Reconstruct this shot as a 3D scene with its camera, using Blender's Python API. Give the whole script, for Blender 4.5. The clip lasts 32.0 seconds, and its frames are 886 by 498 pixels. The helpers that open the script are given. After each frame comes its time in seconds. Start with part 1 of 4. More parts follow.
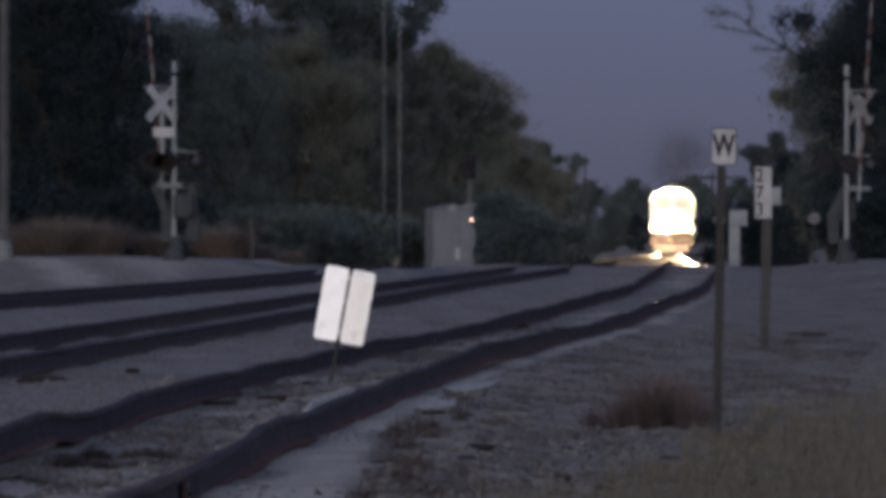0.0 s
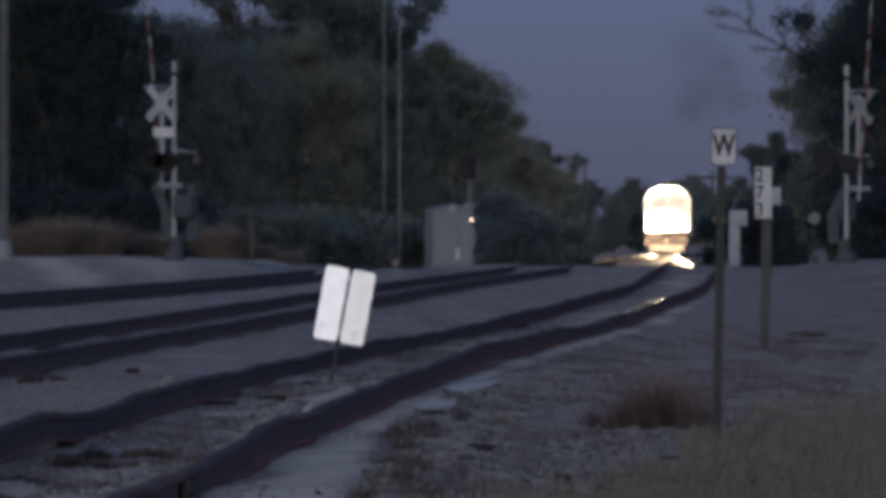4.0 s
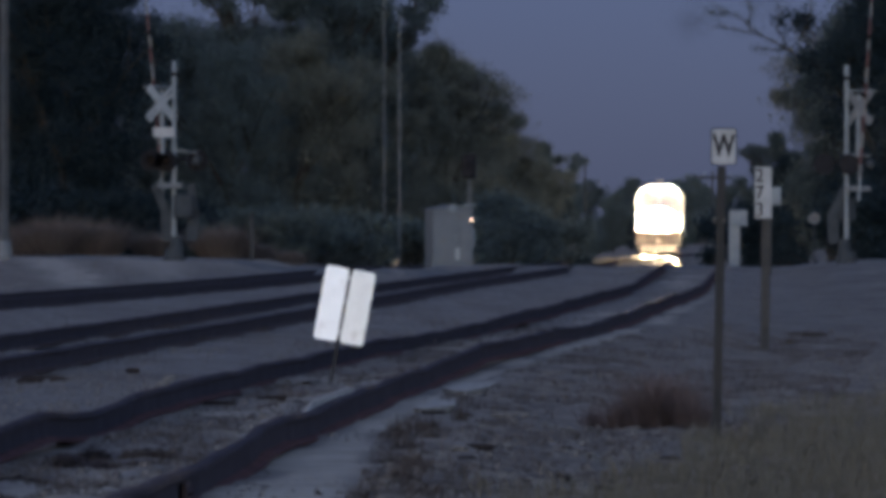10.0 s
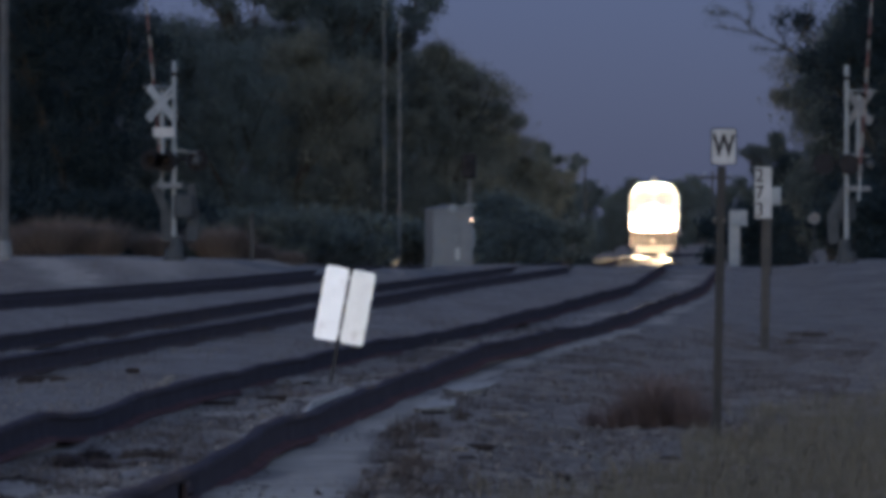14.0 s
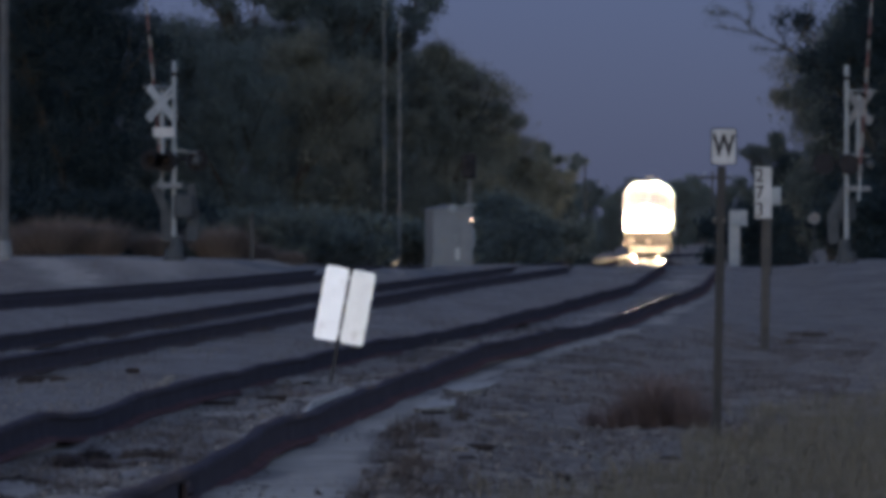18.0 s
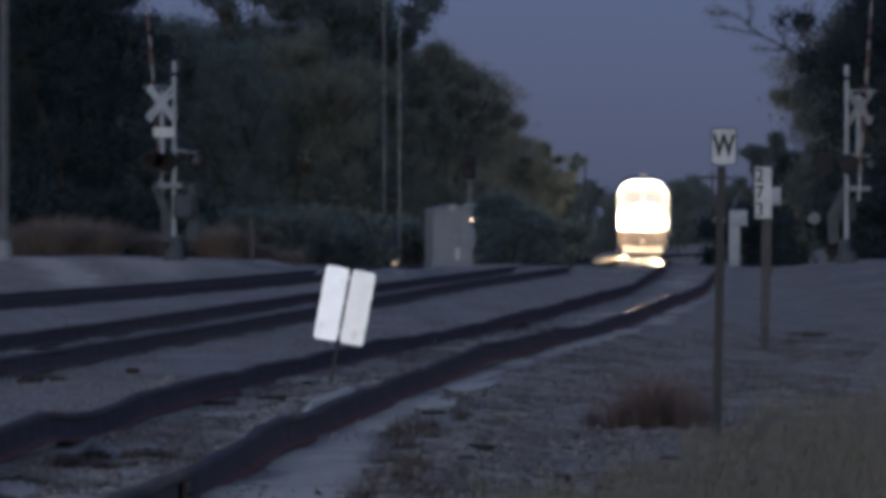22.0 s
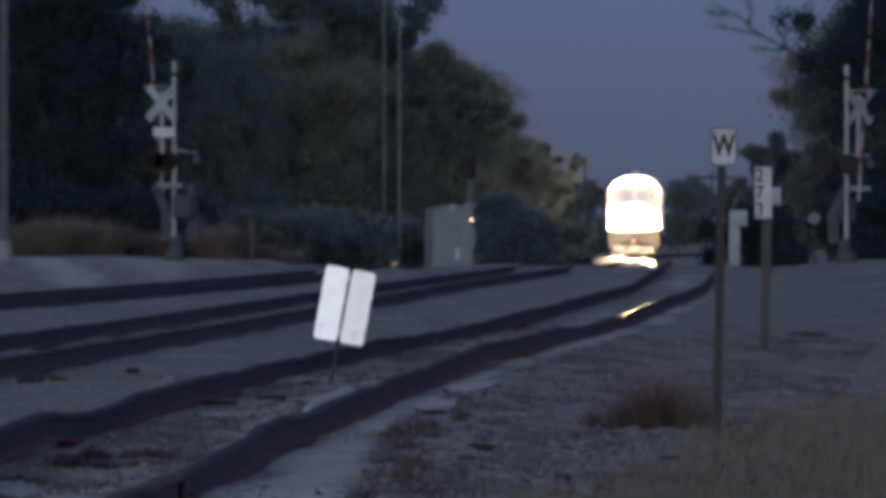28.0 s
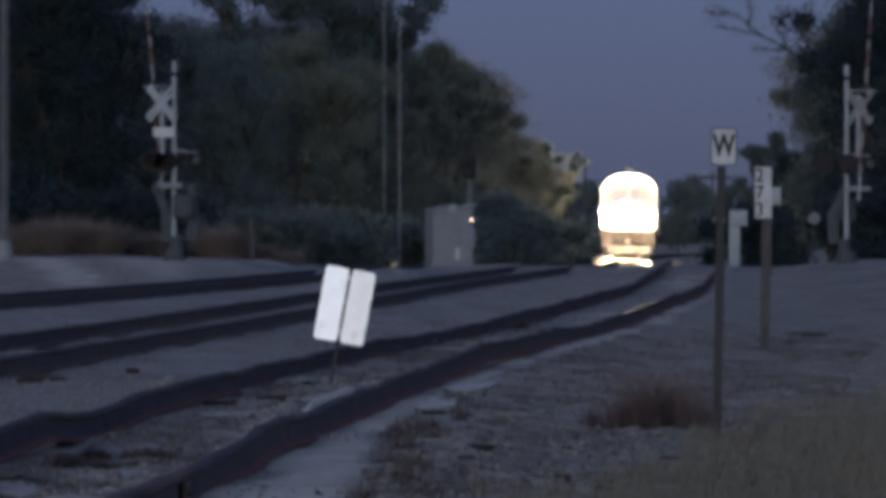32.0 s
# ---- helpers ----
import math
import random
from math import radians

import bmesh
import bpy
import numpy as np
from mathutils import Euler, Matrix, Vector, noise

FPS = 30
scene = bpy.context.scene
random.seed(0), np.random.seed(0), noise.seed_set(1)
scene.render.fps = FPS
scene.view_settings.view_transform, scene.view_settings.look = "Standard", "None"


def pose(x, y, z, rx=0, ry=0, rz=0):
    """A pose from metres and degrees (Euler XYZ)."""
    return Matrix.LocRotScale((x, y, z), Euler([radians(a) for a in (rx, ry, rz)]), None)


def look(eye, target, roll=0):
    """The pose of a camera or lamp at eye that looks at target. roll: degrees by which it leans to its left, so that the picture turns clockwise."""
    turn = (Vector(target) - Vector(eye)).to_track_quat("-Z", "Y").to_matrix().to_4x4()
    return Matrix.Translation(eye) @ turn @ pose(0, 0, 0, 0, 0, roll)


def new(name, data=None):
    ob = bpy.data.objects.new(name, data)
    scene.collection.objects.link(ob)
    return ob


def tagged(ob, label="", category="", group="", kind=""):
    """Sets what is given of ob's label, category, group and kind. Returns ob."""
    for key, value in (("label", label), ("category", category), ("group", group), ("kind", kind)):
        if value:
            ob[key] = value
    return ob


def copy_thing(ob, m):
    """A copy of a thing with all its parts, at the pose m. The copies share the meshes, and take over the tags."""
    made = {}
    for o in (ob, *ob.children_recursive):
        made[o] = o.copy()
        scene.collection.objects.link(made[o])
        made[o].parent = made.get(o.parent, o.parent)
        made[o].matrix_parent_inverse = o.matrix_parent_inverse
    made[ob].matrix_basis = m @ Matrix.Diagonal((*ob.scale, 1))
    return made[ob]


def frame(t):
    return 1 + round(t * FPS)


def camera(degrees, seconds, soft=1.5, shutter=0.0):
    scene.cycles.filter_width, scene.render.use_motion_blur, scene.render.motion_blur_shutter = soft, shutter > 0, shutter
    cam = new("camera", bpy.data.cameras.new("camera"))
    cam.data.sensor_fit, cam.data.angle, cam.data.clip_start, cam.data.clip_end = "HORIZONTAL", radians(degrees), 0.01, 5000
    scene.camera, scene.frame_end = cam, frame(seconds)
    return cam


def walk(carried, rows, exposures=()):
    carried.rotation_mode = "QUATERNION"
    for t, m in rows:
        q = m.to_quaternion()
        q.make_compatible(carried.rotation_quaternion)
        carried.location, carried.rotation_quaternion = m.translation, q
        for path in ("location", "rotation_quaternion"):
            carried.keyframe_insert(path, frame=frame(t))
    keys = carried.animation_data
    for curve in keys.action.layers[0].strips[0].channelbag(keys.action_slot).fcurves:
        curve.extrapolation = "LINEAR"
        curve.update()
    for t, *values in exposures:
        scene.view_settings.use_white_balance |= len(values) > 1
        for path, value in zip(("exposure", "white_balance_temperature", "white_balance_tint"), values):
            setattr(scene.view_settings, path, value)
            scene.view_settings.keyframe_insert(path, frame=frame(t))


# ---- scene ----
# The camera stands on a tripod beside the line and looks along it with a long lens.
EYE_Z = 1.45
cam = camera(5.0, 32.0, soft=5.0)
CAM_POSE = pose(0, 0, EYE_Z, 89.9, 0, 0)
walk(cam, [(0.0, CAM_POSE), (32.0, CAM_POSE)],
     exposures=[(0.0, 1.33, 8200, 20), (3.5, 1.31, 7750, 18), (6.0, 1.27, 7050, 13), (32.0, 1.27, 7050, 14)])

# ---- dusk sky and afterglow behind the camera ----
world = bpy.data.worlds.new("dusk")
scene.world = world
world.use_nodes = True
wn, wl = world.node_tree.nodes, world.node_tree.links
sky = wn.new("ShaderNodeTexSky")
sky.sky_type = "NISHITA"
sky.sun_disc = False
sky.sun_elevation = radians(11.0)
sky.sun_rotation = radians(200)
sky.ozone_density = 3.0
sky.dust_density = 0.6
dusk = wn.new("ShaderNodeMix")
dusk.data_type, dusk.blend_type = "RGBA", "MULTIPLY"
dusk.inputs["Factor"].default_value = 1.0
# Warm afterglow in the west behind the camera, violet earth shadow in the east ahead.
facing = wn.new("ShaderNodeSeparateXYZ")
wl.new(wn.new("ShaderNodeTexCoord").outputs["Generated"], facing.inputs["Vector"])
east = wn.new("ShaderNodeMapRange")
east.inputs["From Min"].default_value, east.inputs["From Max"].default_value = -1.0, 1.0
wl.new(facing.outputs["Y"], east.inputs["Value"])
tint = wn.new("ShaderNodeValToRGB")
tint.color_ramp.interpolation = "EASE"
tint.color_ramp.elements[0].color, tint.color_ramp.elements[1].color = (0.91, 0.97, 1.16, 1), (0.067, 0.088, 0.243, 1)
mid = tint.color_ramp.elements.new(0.5)
mid.color = (1.32, 0.96, 0.86, 1)
wl.new(east.outputs["Result"], tint.inputs["Fac"])
wl.new(tint.outputs["Color"], dusk.inputs["B"])
wl.new(sky.outputs["Color"], dusk.inputs["A"])
wl.new(dusk.outputs["Result"], wn["Background"].inputs["Color"])
wn["Background"].inputs["Strength"].default_value = 0.13
sun = bpy.data.lights.new("sun", "SUN")
sun.energy, sun.angle, sun.color = 0.19, radians(40), (0.92, 0.95, 1.0)
sun_ob = new("sun", sun)
sun_ob.matrix_world = look((0, 0, 50), (3, 47, 43))


# ---- materials ----
def mat(name, rough=0.8, metal=0.0):
    m = bpy.data.materials.new(name)
    m.use_nodes = True
    b = m.node_tree.nodes["Principled BSDF"]
    b.inputs["Roughness"].default_value = rough
    b.inputs["Metallic"].default_value = metal
    return m, m.node_tree.nodes, m.node_tree.links, b


def worn(name, a, b, scale=8.0, rough=0.8, metal=0.0, bump=0.2, fine=60.0, dist=0.01, per_object=0.0, spots=None):
    """Two colours mixed by large stains and fine grain, with relief."""
    m, n, l, bs = mat(name, rough, metal)
    co = n.new("ShaderNodeTexCoord")
    big = n.new("ShaderNodeTexNoise")
    big.inputs["Scale"].default_value, big.inputs["Detail"].default_value = scale, 5
    small = n.new("ShaderNodeTexNoise")
    small.inputs["Scale"].default_value, small.inputs["Detail"].default_value = fine, 3
    l.new(co.outputs["Object"], big.inputs["Vector"])
    l.new(co.outputs["Object"], small.inputs["Vector"])
    add = n.new("ShaderNodeMath")
    add.operation = "MULTIPLY_ADD"
    add.inputs[1].default_value = 0.45
    l.new(small.outputs["Fac"], add.inputs[0])
    l.new(big.outputs["Fac"], add.inputs[2])
    ramp = n.new("ShaderNodeValToRGB")
    ramp.color_ramp.elements[0].position, ramp.color_ramp.elements[1].position = 0.48, 0.95
    ramp.color_ramp.elements[0].color, ramp.color_ramp.elements[1].color = (*a, 1), (*b, 1)
    l.new(add.outputs[0], ramp.inputs["Fac"])
    out = ramp.outputs["Color"]
    if spots:
        sp = n.new("ShaderNodeTexNoise")
        sp.inputs["Scale"].default_value, sp.inputs["Detail"].default_value = spots[1], 6
        l.new(co.outputs["Object"], sp.inputs["Vector"])
        mr = n.new("ShaderNodeMapRange")
        mr.inputs["From Min"].default_value, mr.inputs["From Max"].default_value = 0.58, 0.7
        l.new(sp.outputs["Fac"], mr.inputs["Value"])
        mx = n.new("ShaderNodeMix")
        mx.data_type = "RGBA"
        mx.inputs["B"].default_value = (*spots[0], 1)
        l.new(mr.outputs["Result"], mx.inputs["Factor"])
        l.new(out, mx.inputs["A"])
        out = mx.outputs["Result"]
    if per_object:
        oi = n.new("ShaderNodeObjectInfo")
        hs = n.new("ShaderNodeHueSaturation")
        mr = n.new("ShaderNodeMapRange")
        mr.inputs["To Min"].default_value, mr.inputs["To Max"].default_value = 1 - per_object, 1 + per_object
        l.new(oi.outputs["Random"], mr.inputs["Value"])
        l.new(mr.outputs["Result"], hs.inputs["Value"])
        l.new(out, hs.inputs["Color"])
        out = hs.outputs["Color"]
    l.new(out, bs.inputs["Base Color"])
    if bump:
        bp = n.new("ShaderNodeBump")
        bp.inputs["Strength"].default_value, bp.inputs["Distance"].default_value = bump, dist
        l.new(add.outputs[0], bp.inputs["Height"])
        l.new(bp.outputs["Normal"], bs.inputs["Normal"])
    return m


def leafy(name, dark, light, rough=0.6, through_leaf=0.0):
    """Foliage or loose pieces that vary from piece to piece and from thing to thing; thin leaves also pass light."""
    m, n, l, bs = mat(name, rough)
    bs.inputs["Specular IOR Level"].default_value = 0.12
    geo = n.new("ShaderNodeNewGeometry")
    ramp = n.new("ShaderNodeValToRGB")
    ramp.color_ramp.elements[0].color, ramp.color_ramp.elements[1].color = (*dark, 1), (*light, 1)
    l.new(geo.outputs["Random Per Island"], ramp.inputs["Fac"])
    oi = n.new("ShaderNodeObjectInfo")
    mr = n.new("ShaderNodeMapRange")
    mr.inputs["To Min"].default_value, mr.inputs["To Max"].default_value = 0.86, 1.14
    l.new(oi.outputs["Random"], mr.inputs["Value"])
    hs = n.new("ShaderNodeHueSaturation")
    l.new(mr.outputs["Result"], hs.inputs["Value"])
    l.new(ramp.outputs["Color"], hs.inputs["Color"])
    l.new(hs.outputs["Color"], bs.inputs["Base Color"])
    if through_leaf:
        tr = n.new("ShaderNodeBsdfTranslucent")
        l.new(hs.outputs["Color"], tr.inputs["Color"])
        mix = n.new("ShaderNodeMixShader")
        mix.inputs[0].default_value = through_leaf
        l.new(bs.outputs["BSDF"], mix.inputs[1])
        l.new(tr.outputs["BSDF"], mix.inputs[2])
        l.new(mix.outputs["Shader"], n["Material Output"].inputs["Surface"])
    return m


def glow(name, colour, strength):
    m, n, l, bs = mat(name, 0.3)
    bs.inputs["Base Color"].default_value = (*colour, 1)
    bs.inputs["Emission Color"].default_value = (*colour, 1)
    bs.inputs["Emission Strength"].default_value = strength
    return m


def ground_material():
    """Ballast, pale sand, dry grass soil and road gravel, mixed by the plan's zones."""
    m, n, l, bs = mat("ground", 0.95)
    zone = n.new("ShaderNodeAttribute")
    zone.attribute_name = "zone"
    sep = n.new("ShaderNodeSeparateColor")
    l.new(zone.outputs["Color"], sep.inputs["Color"])
    co = n.new("ShaderNodeTexCoord")

    def noise_at(scale, detail=5):
        t = n.new("ShaderNodeTexNoise")
        t.inputs["Scale"].default_value, t.inputs["Detail"].default_value = scale, detail
        l.new(co.outputs["Object"], t.inputs["Vector"])
        return t.outputs["Fac"]

    def ramp_of(fac, a, b, lo=0.3, hi=0.7):
        r = n.new("ShaderNodeValToRGB")
        r.color_ramp.elements[0].position, r.color_ramp.elements[1].position = lo, hi
        r.color_ramp.elements[0].color, r.color_ramp.elements[1].color = (*a, 1), (*b, 1)
        l.new(fac, r.inputs["Fac"])
        return r.outputs["Color"]

    def mixed(fac, a, b):
        x = n.new("ShaderNodeMix")
        x.data_type = "RGBA"
        l.new(fac, x.inputs["Factor"])
        l.new(a, x.inputs["A"])
        l.new(b, x.inputs["B"])
        return x.outputs["Result"]

    vor = n.new("ShaderNodeTexVoronoi")
    vor.inputs["Scale"].default_value = 16
    l.new(co.outputs["Object"], vor.inputs["Vector"])
    stone = n.new("ShaderNodeSeparateColor")
    l.new(vor.outputs["Color"], stone.inputs["Color"])
    ballast = ramp_of(stone.outputs["Red"], (0.10, 0.092, 0.09), (0.26, 0.245, 0.24), 0.0, 1.0)
    stain = ramp_of(noise_at(0.6), (0.085, 0.072, 0.068), (0.2, 0.19, 0.185), 0.35, 0.68)
    half = n.new("ShaderNodeValue")
    half.outputs[0].default_value = 0.5
    ballast = mixed(half.outputs[0], ballast, stain)
    sand = ramp_of(noise_at(3.0, 8), (0.225, 0.205, 0.182), (0.37, 0.338, 0.305))
    soil = ramp_of(noise_at(2.2, 8), (0.088, 0.078, 0.074), (0.24, 0.216, 0.2))
    crumbs = n.new("ShaderNodeMapRange")
    crumbs.inputs["From Min"].default_value, crumbs.inputs["From Max"].default_value = 0.56, 0.66
    crumbs.inputs["To Max"].default_value = 0.75
    stretched = n.new("ShaderNodeMapping")
    stretched.inputs["Scale"].default_value = (6.0, 3.2, 6.0)
    l.new(co.outputs["Object"], stretched.inputs["Vector"])
    litter = n.new("ShaderNodeTexNoise")
    litter.inputs["Scale"].default_value, litter.inputs["Detail"].default_value = 1.0, 6
    l.new(stretched.outputs["Vector"], litter.inputs["Vector"])
    l.new(litter.outputs["Fac"], crumbs.inputs["Value"])
    dark = n.new("ShaderNodeRGB")
    dark.outputs[0].default_value = (0.05, 0.043, 0.041, 1)
    soil = mixed(crumbs.outputs["Result"], soil, dark.outputs[0])
    road = ramp_of(noise_at(0.7, 8), (0.088, 0.083, 0.082), (0.18, 0.172, 0.17), 0.3, 0.7)
    c = mixed(sep.outputs["Blue"], ballast, road)
    c = mixed(sep.outputs["Green"], c, soil)
    c = mixed(sep.outputs["Red"], c, sand)
    l.new(c, bs.inputs["Base Color"])
    bp = n.new("ShaderNodeBump")
    bp.inputs["Strength"].default_value, bp.inputs["Distance"].default_value = 0.7, 0.05
    l.new(vor.outputs["Distance"], bp.inputs["Height"])
    l.new(bp.outputs["Normal"], bs.inputs["Normal"])
    return m


def rail_top_material():
    """Running surface: dull steel, with bright glossy spots set where the lamps should glint."""
    m = bpy.data.materials.new("rail_running_surface")
    m.use_nodes = True
    n, l = m.node_tree.nodes, m.node_tree.links
    n.remove(n["Principled BSDF"])
    co = n.new("ShaderNodeTexCoord")
    t = n.new("ShaderNodeTexNoise")
    t.inputs["Scale"].default_value, t.inputs["Detail"].default_value = 0.3, 2
    l.new(co.outputs["Object"], t.inputs["Vector"])
    r = n.new("ShaderNodeValToRGB")
    r.color_ramp.elements[0].position, r.color_ramp.elements[1].position = 0.52, 0.60
    r.color_ramp.elements[0].color, r.color_ramp.elements[1].color = (0.012, 0.011, 0.011, 1), (0.60, 0.56, 0.55, 1)
    l.new(t.outputs["Fac"], r.inputs["Fac"])
    g = n.new("ShaderNodeBsdfGlossy")
    l.new(r.outputs["Color"], g.inputs["Color"])
    mr = n.new("ShaderNodeMapRange")
    mr.inputs["From Min"].default_value, mr.inputs["From Max"].default_value = 0.35, 0.65
    mr.inputs["To Min"].default_value, mr.inputs["To Max"].default_value = 0.17, 0.07
    l.new(t.outputs["Fac"], mr.inputs["Value"])
    l.new(mr.outputs["Result"], g.inputs["Roughness"])
    l.new(g.outputs["BSDF"], n["Material Output"].inputs["Surface"])
    return m


M_GROUND = ground_material()
M_DULLFOOT = worn("dull_rail_foot", (0.035, 0.024, 0.024), (0.075, 0.05, 0.047), 3.0, 0.95, 0.0, 0.3, 40)
M_RUST = worn("rusty_rail_foot", (0.042, 0.02, 0.021), (0.105, 0.047, 0.044), 3.0, 0.95, 0.0, 0.4, 30)
M_RAIL = worn("dark_rail_web", (0.019, 0.017, 0.024), (0.042, 0.036, 0.046), 3.0, 0.95, 0.0, 0.3, 40)
M_POLE = worn("weathered_pole", (0.026, 0.031, 0.037), (0.048, 0.054, 0.062), 4, 0.9)
M_SLIMPOLE = worn("slim_pole_steel", (0.06, 0.066, 0.075), (0.09, 0.097, 0.108), 4, 0.8)
M_RAILTOP = rail_top_material()
M_STONE = leafy("ballast_stone", (0.092, 0.087, 0.086), (0.138, 0.131, 0.13), 0.95)
M_DIRT = leafy("dirt_clod", (0.062, 0.055, 0.053), (0.135, 0.121, 0.116), 0.95)
M_TIE = worn("weathered_tie", (0.014, 0.011, 0.011), (0.04, 0.032, 0.03), 6, 0.95)
M_WHITE = worn("weathered_white_sheet", (0.76, 0.80, 0.83), (0.87, 0.91, 0.935), 5, 0.5, 0, 0.05, 40, spots=((0.60, 0.61, 0.62), 4.0))
M_OFFWHITE = worn("yellowed_white_sheet", (0.66, 0.68, 0.67), (0.80, 0.82, 0.81), 5, 0.5, 0, 0.05, 40, spots=((0.55, 0.55, 0.52), 5.0))
M_SIGNWHITE = worn("faded_white_sign", (0.15, 0.168, 0.188), (0.21, 0.233, 0.258), 6, 0.5, 0, 0.05, 40)
M_BLACK = worn("black_paint", (0.008, 0.008, 0.010), (0.015, 0.015, 0.018), 6, 0.95, 0, 0.1)
M_POSTDARK = worn("dark_steel_post", (0.009, 0.0095, 0.010), (0.022, 0.022, 0.023), 5, 0.95, 0.0, 0.2)
M_WOODPOST = worn("weathered_wood_post", (0.016, 0.0165, 0.0175), (0.036, 0.036, 0.037), 6, 0.95, 0, 0.5)
M_ALU = worn("aluminium_mast", (0.10, 0.12, 0.14), (0.148, 0.175, 0.2), 4, 0.7, 0.1, 0.05)
M_GALV = worn("galvanised_steel", (0.10, 0.118, 0.135), (0.158, 0.183, 0.206), 4, 0.75, 0.1, 0.08)
M_FADED = worn("faded_white_stripe", (0.07, 0.073, 0.078), (0.115, 0.119, 0.125), 6, 0.8)
M_DARKBOX = worn("dull_grey_casting", (0.026, 0.031, 0.037), (0.042, 0.049, 0.057), 3, 0.8, 0.0, 0.1, spots=((0.03, 0.03, 0.03), 2.0))
M_GREYBOX = worn("grey_case_paint", (0.062, 0.072, 0.086), (0.09, 0.104, 0.122), 2, 0.6, 0.1, 0.05, spots=((0.08, 0.08, 0.08), 2.0))
M_RED = worn("gate_red", (0.032, 0.008, 0.011), (0.052, 0.013, 0.017), 6, 0.7)
# Pale front colour stands in for headlight glare over nose and cab.
M_GLAREPAINT = worn("locomotive_glare_paint", (0.55, 0.52, 0.46), (0.68, 0.65, 0.58), 2, 0.45)
M_LOCOBLACK = worn("locomotive_dark_paint", (0.012, 0.012, 0.013), (0.04, 0.038, 0.036), 2, 0.55)
M_STEEL = worn("worn_steel", (0.10, 0.095, 0.09), (0.22, 0.21, 0.2), 4, 0.5, 0.8)
M_BARK = worn("bark", (0.02, 0.018, 0.016), (0.05, 0.045, 0.04), 8, 0.95, 0, 0.6)
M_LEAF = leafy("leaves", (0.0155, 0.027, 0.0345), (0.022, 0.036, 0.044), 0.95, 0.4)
# Two leaf colours lightened to stand in for headlight veil over the trees.
M_LEAF_HALFVEIL = leafy("olive_half_veiled_leaves", (0.062, 0.083, 0.084), (0.086, 0.109, 0.108), 0.95, 0.4)
M_LEAF_VEIL = leafy("olive_veiled_leaves", (0.094, 0.102, 0.086), (0.128, 0.138, 0.117), 0.95, 0.4)
M_GRASS = leafy("dry_grass", (0.082, 0.076, 0.062), (0.118, 0.109, 0.088), 0.9)
M_TAN = leafy("tan_grass", (0.105, 0.088, 0.083), (0.17, 0.144, 0.136), 0.9, 0.3)
M_BUSH = leafy("dry_bush_twigs", (0.07, 0.054, 0.055), (0.124, 0.098, 0.099), 0.95)
M_REDTWIG = leafy("red_brown_twigs", (0.04, 0.034, 0.033), (0.088, 0.074, 0.07), 0.95)
M_ASPHALT = worn("old_asphalt", (0.08, 0.08, 0.085), (0.16, 0.16, 0.165), 1.5, 0.9, 0, 0.3)
M_CLOD = worn("grey_clod", (0.10, 0.094, 0.09), (0.175, 0.165, 0.16), 6, 0.95, 0, 0.6)
M_ROOTS = leafy("dark_roots", (0.013, 0.011, 0.013), (0.034, 0.029, 0.032), 0.95)
M_SLAB = worn("pale_concrete", (0.21, 0.20, 0.19), (0.36, 0.345, 0.325), 4, 0.9, 0, 0.5)
M_LAMP = glow("headlight_glow", (1.0, 0.80, 0.54), 130000.0)
M_SOOT = leafy("soot", (0.02, 0.019, 0.019), (0.035, 0.033, 0.032), 0.95)
M_WORKLIGHT = glow("warm_bulb", (1.0, 0.66, 0.46), 4.0)
for dull in (M_RAIL, M_RUST, M_DULLFOOT, M_BLACK):
    dull.node_tree.nodes["Principled BSDF"].inputs["Specular IOR Level"].default_value = 0.15
for dry in (M_GROUND, M_ROOTS, M_STONE, M_DIRT, M_CLOD, M_SLAB, M_ASPHALT, M_TIE, M_BARK, M_DARKBOX, M_REDTWIG, M_BUSH, M_GRASS, M_TAN):
    dry.node_tree.nodes["Principled BSDF"].inputs["Specular IOR Level"].default_value = 0.02
# Windshield coloured pale so that the headlight glare whites it out.
M_GLAREGLASS = worn("glare_pale_glass", (0.38, 0.37, 0.35), (0.5, 0.49, 0.46), 3, 0.3)
M_LENSRED, _, _, _gb = mat("red_lens", 0.6)
_gb.inputs["Base Color"].default_value = (0.006, 0.003, 0.003, 1)
_gb.inputs["Specular IOR Level"].default_value = 0.1


# ---- mesh helpers ----
def part(name, bm, material, parent=None, label="", smooth=False):
    me = bpy.data.meshes.new(name)
    if smooth:
        for f in bm.faces:
            f.smooth = True
    bm.to_mesh(me)
    bm.free()
    me.materials.append(material)
    ob = new(name, me)
    ob.parent = parent
    if label:
        ob["label"] = label
    return ob


def thing(name, m, label, category, group="", kind=""):
    ob = new(name)
    ob.matrix_world = m
    return tagged(ob, label, category, group, kind)


def box(sx, sy, sz, at=(0, 0, 0), rot=(0, 0, 0), bev=0.0, bm=None):
    bm = bm or bmesh.new()
    m = pose(*at, *rot)
    r = bmesh.ops.create_cube(bm, size=1.0, matrix=m @ Matrix.Diagonal((sx, sy, sz, 1)))
    if bev:
        edges = list({e for v in r["verts"] for e in v.link_edges})
        bmesh.ops.bevel(bm, geom=edges, offset=bev, segments=2, affect="EDGES", profile=0.5)
    return bm


def rod(p, q, r0, r1=None, seg=10, bm=None):
    bm = bm or bmesh.new()
    p, q = Vector(p), Vector(q)
    d = q - p
    m = Matrix.Translation((p + q) / 2) @ d.to_track_quat("Z", "Y").to_matrix().to_4x4()
    bmesh.ops.create_cone(bm, cap_ends=True, segments=seg, radius1=r0, radius2=r0 if r1 is None else r1, depth=d.length, matrix=m)
    return bm


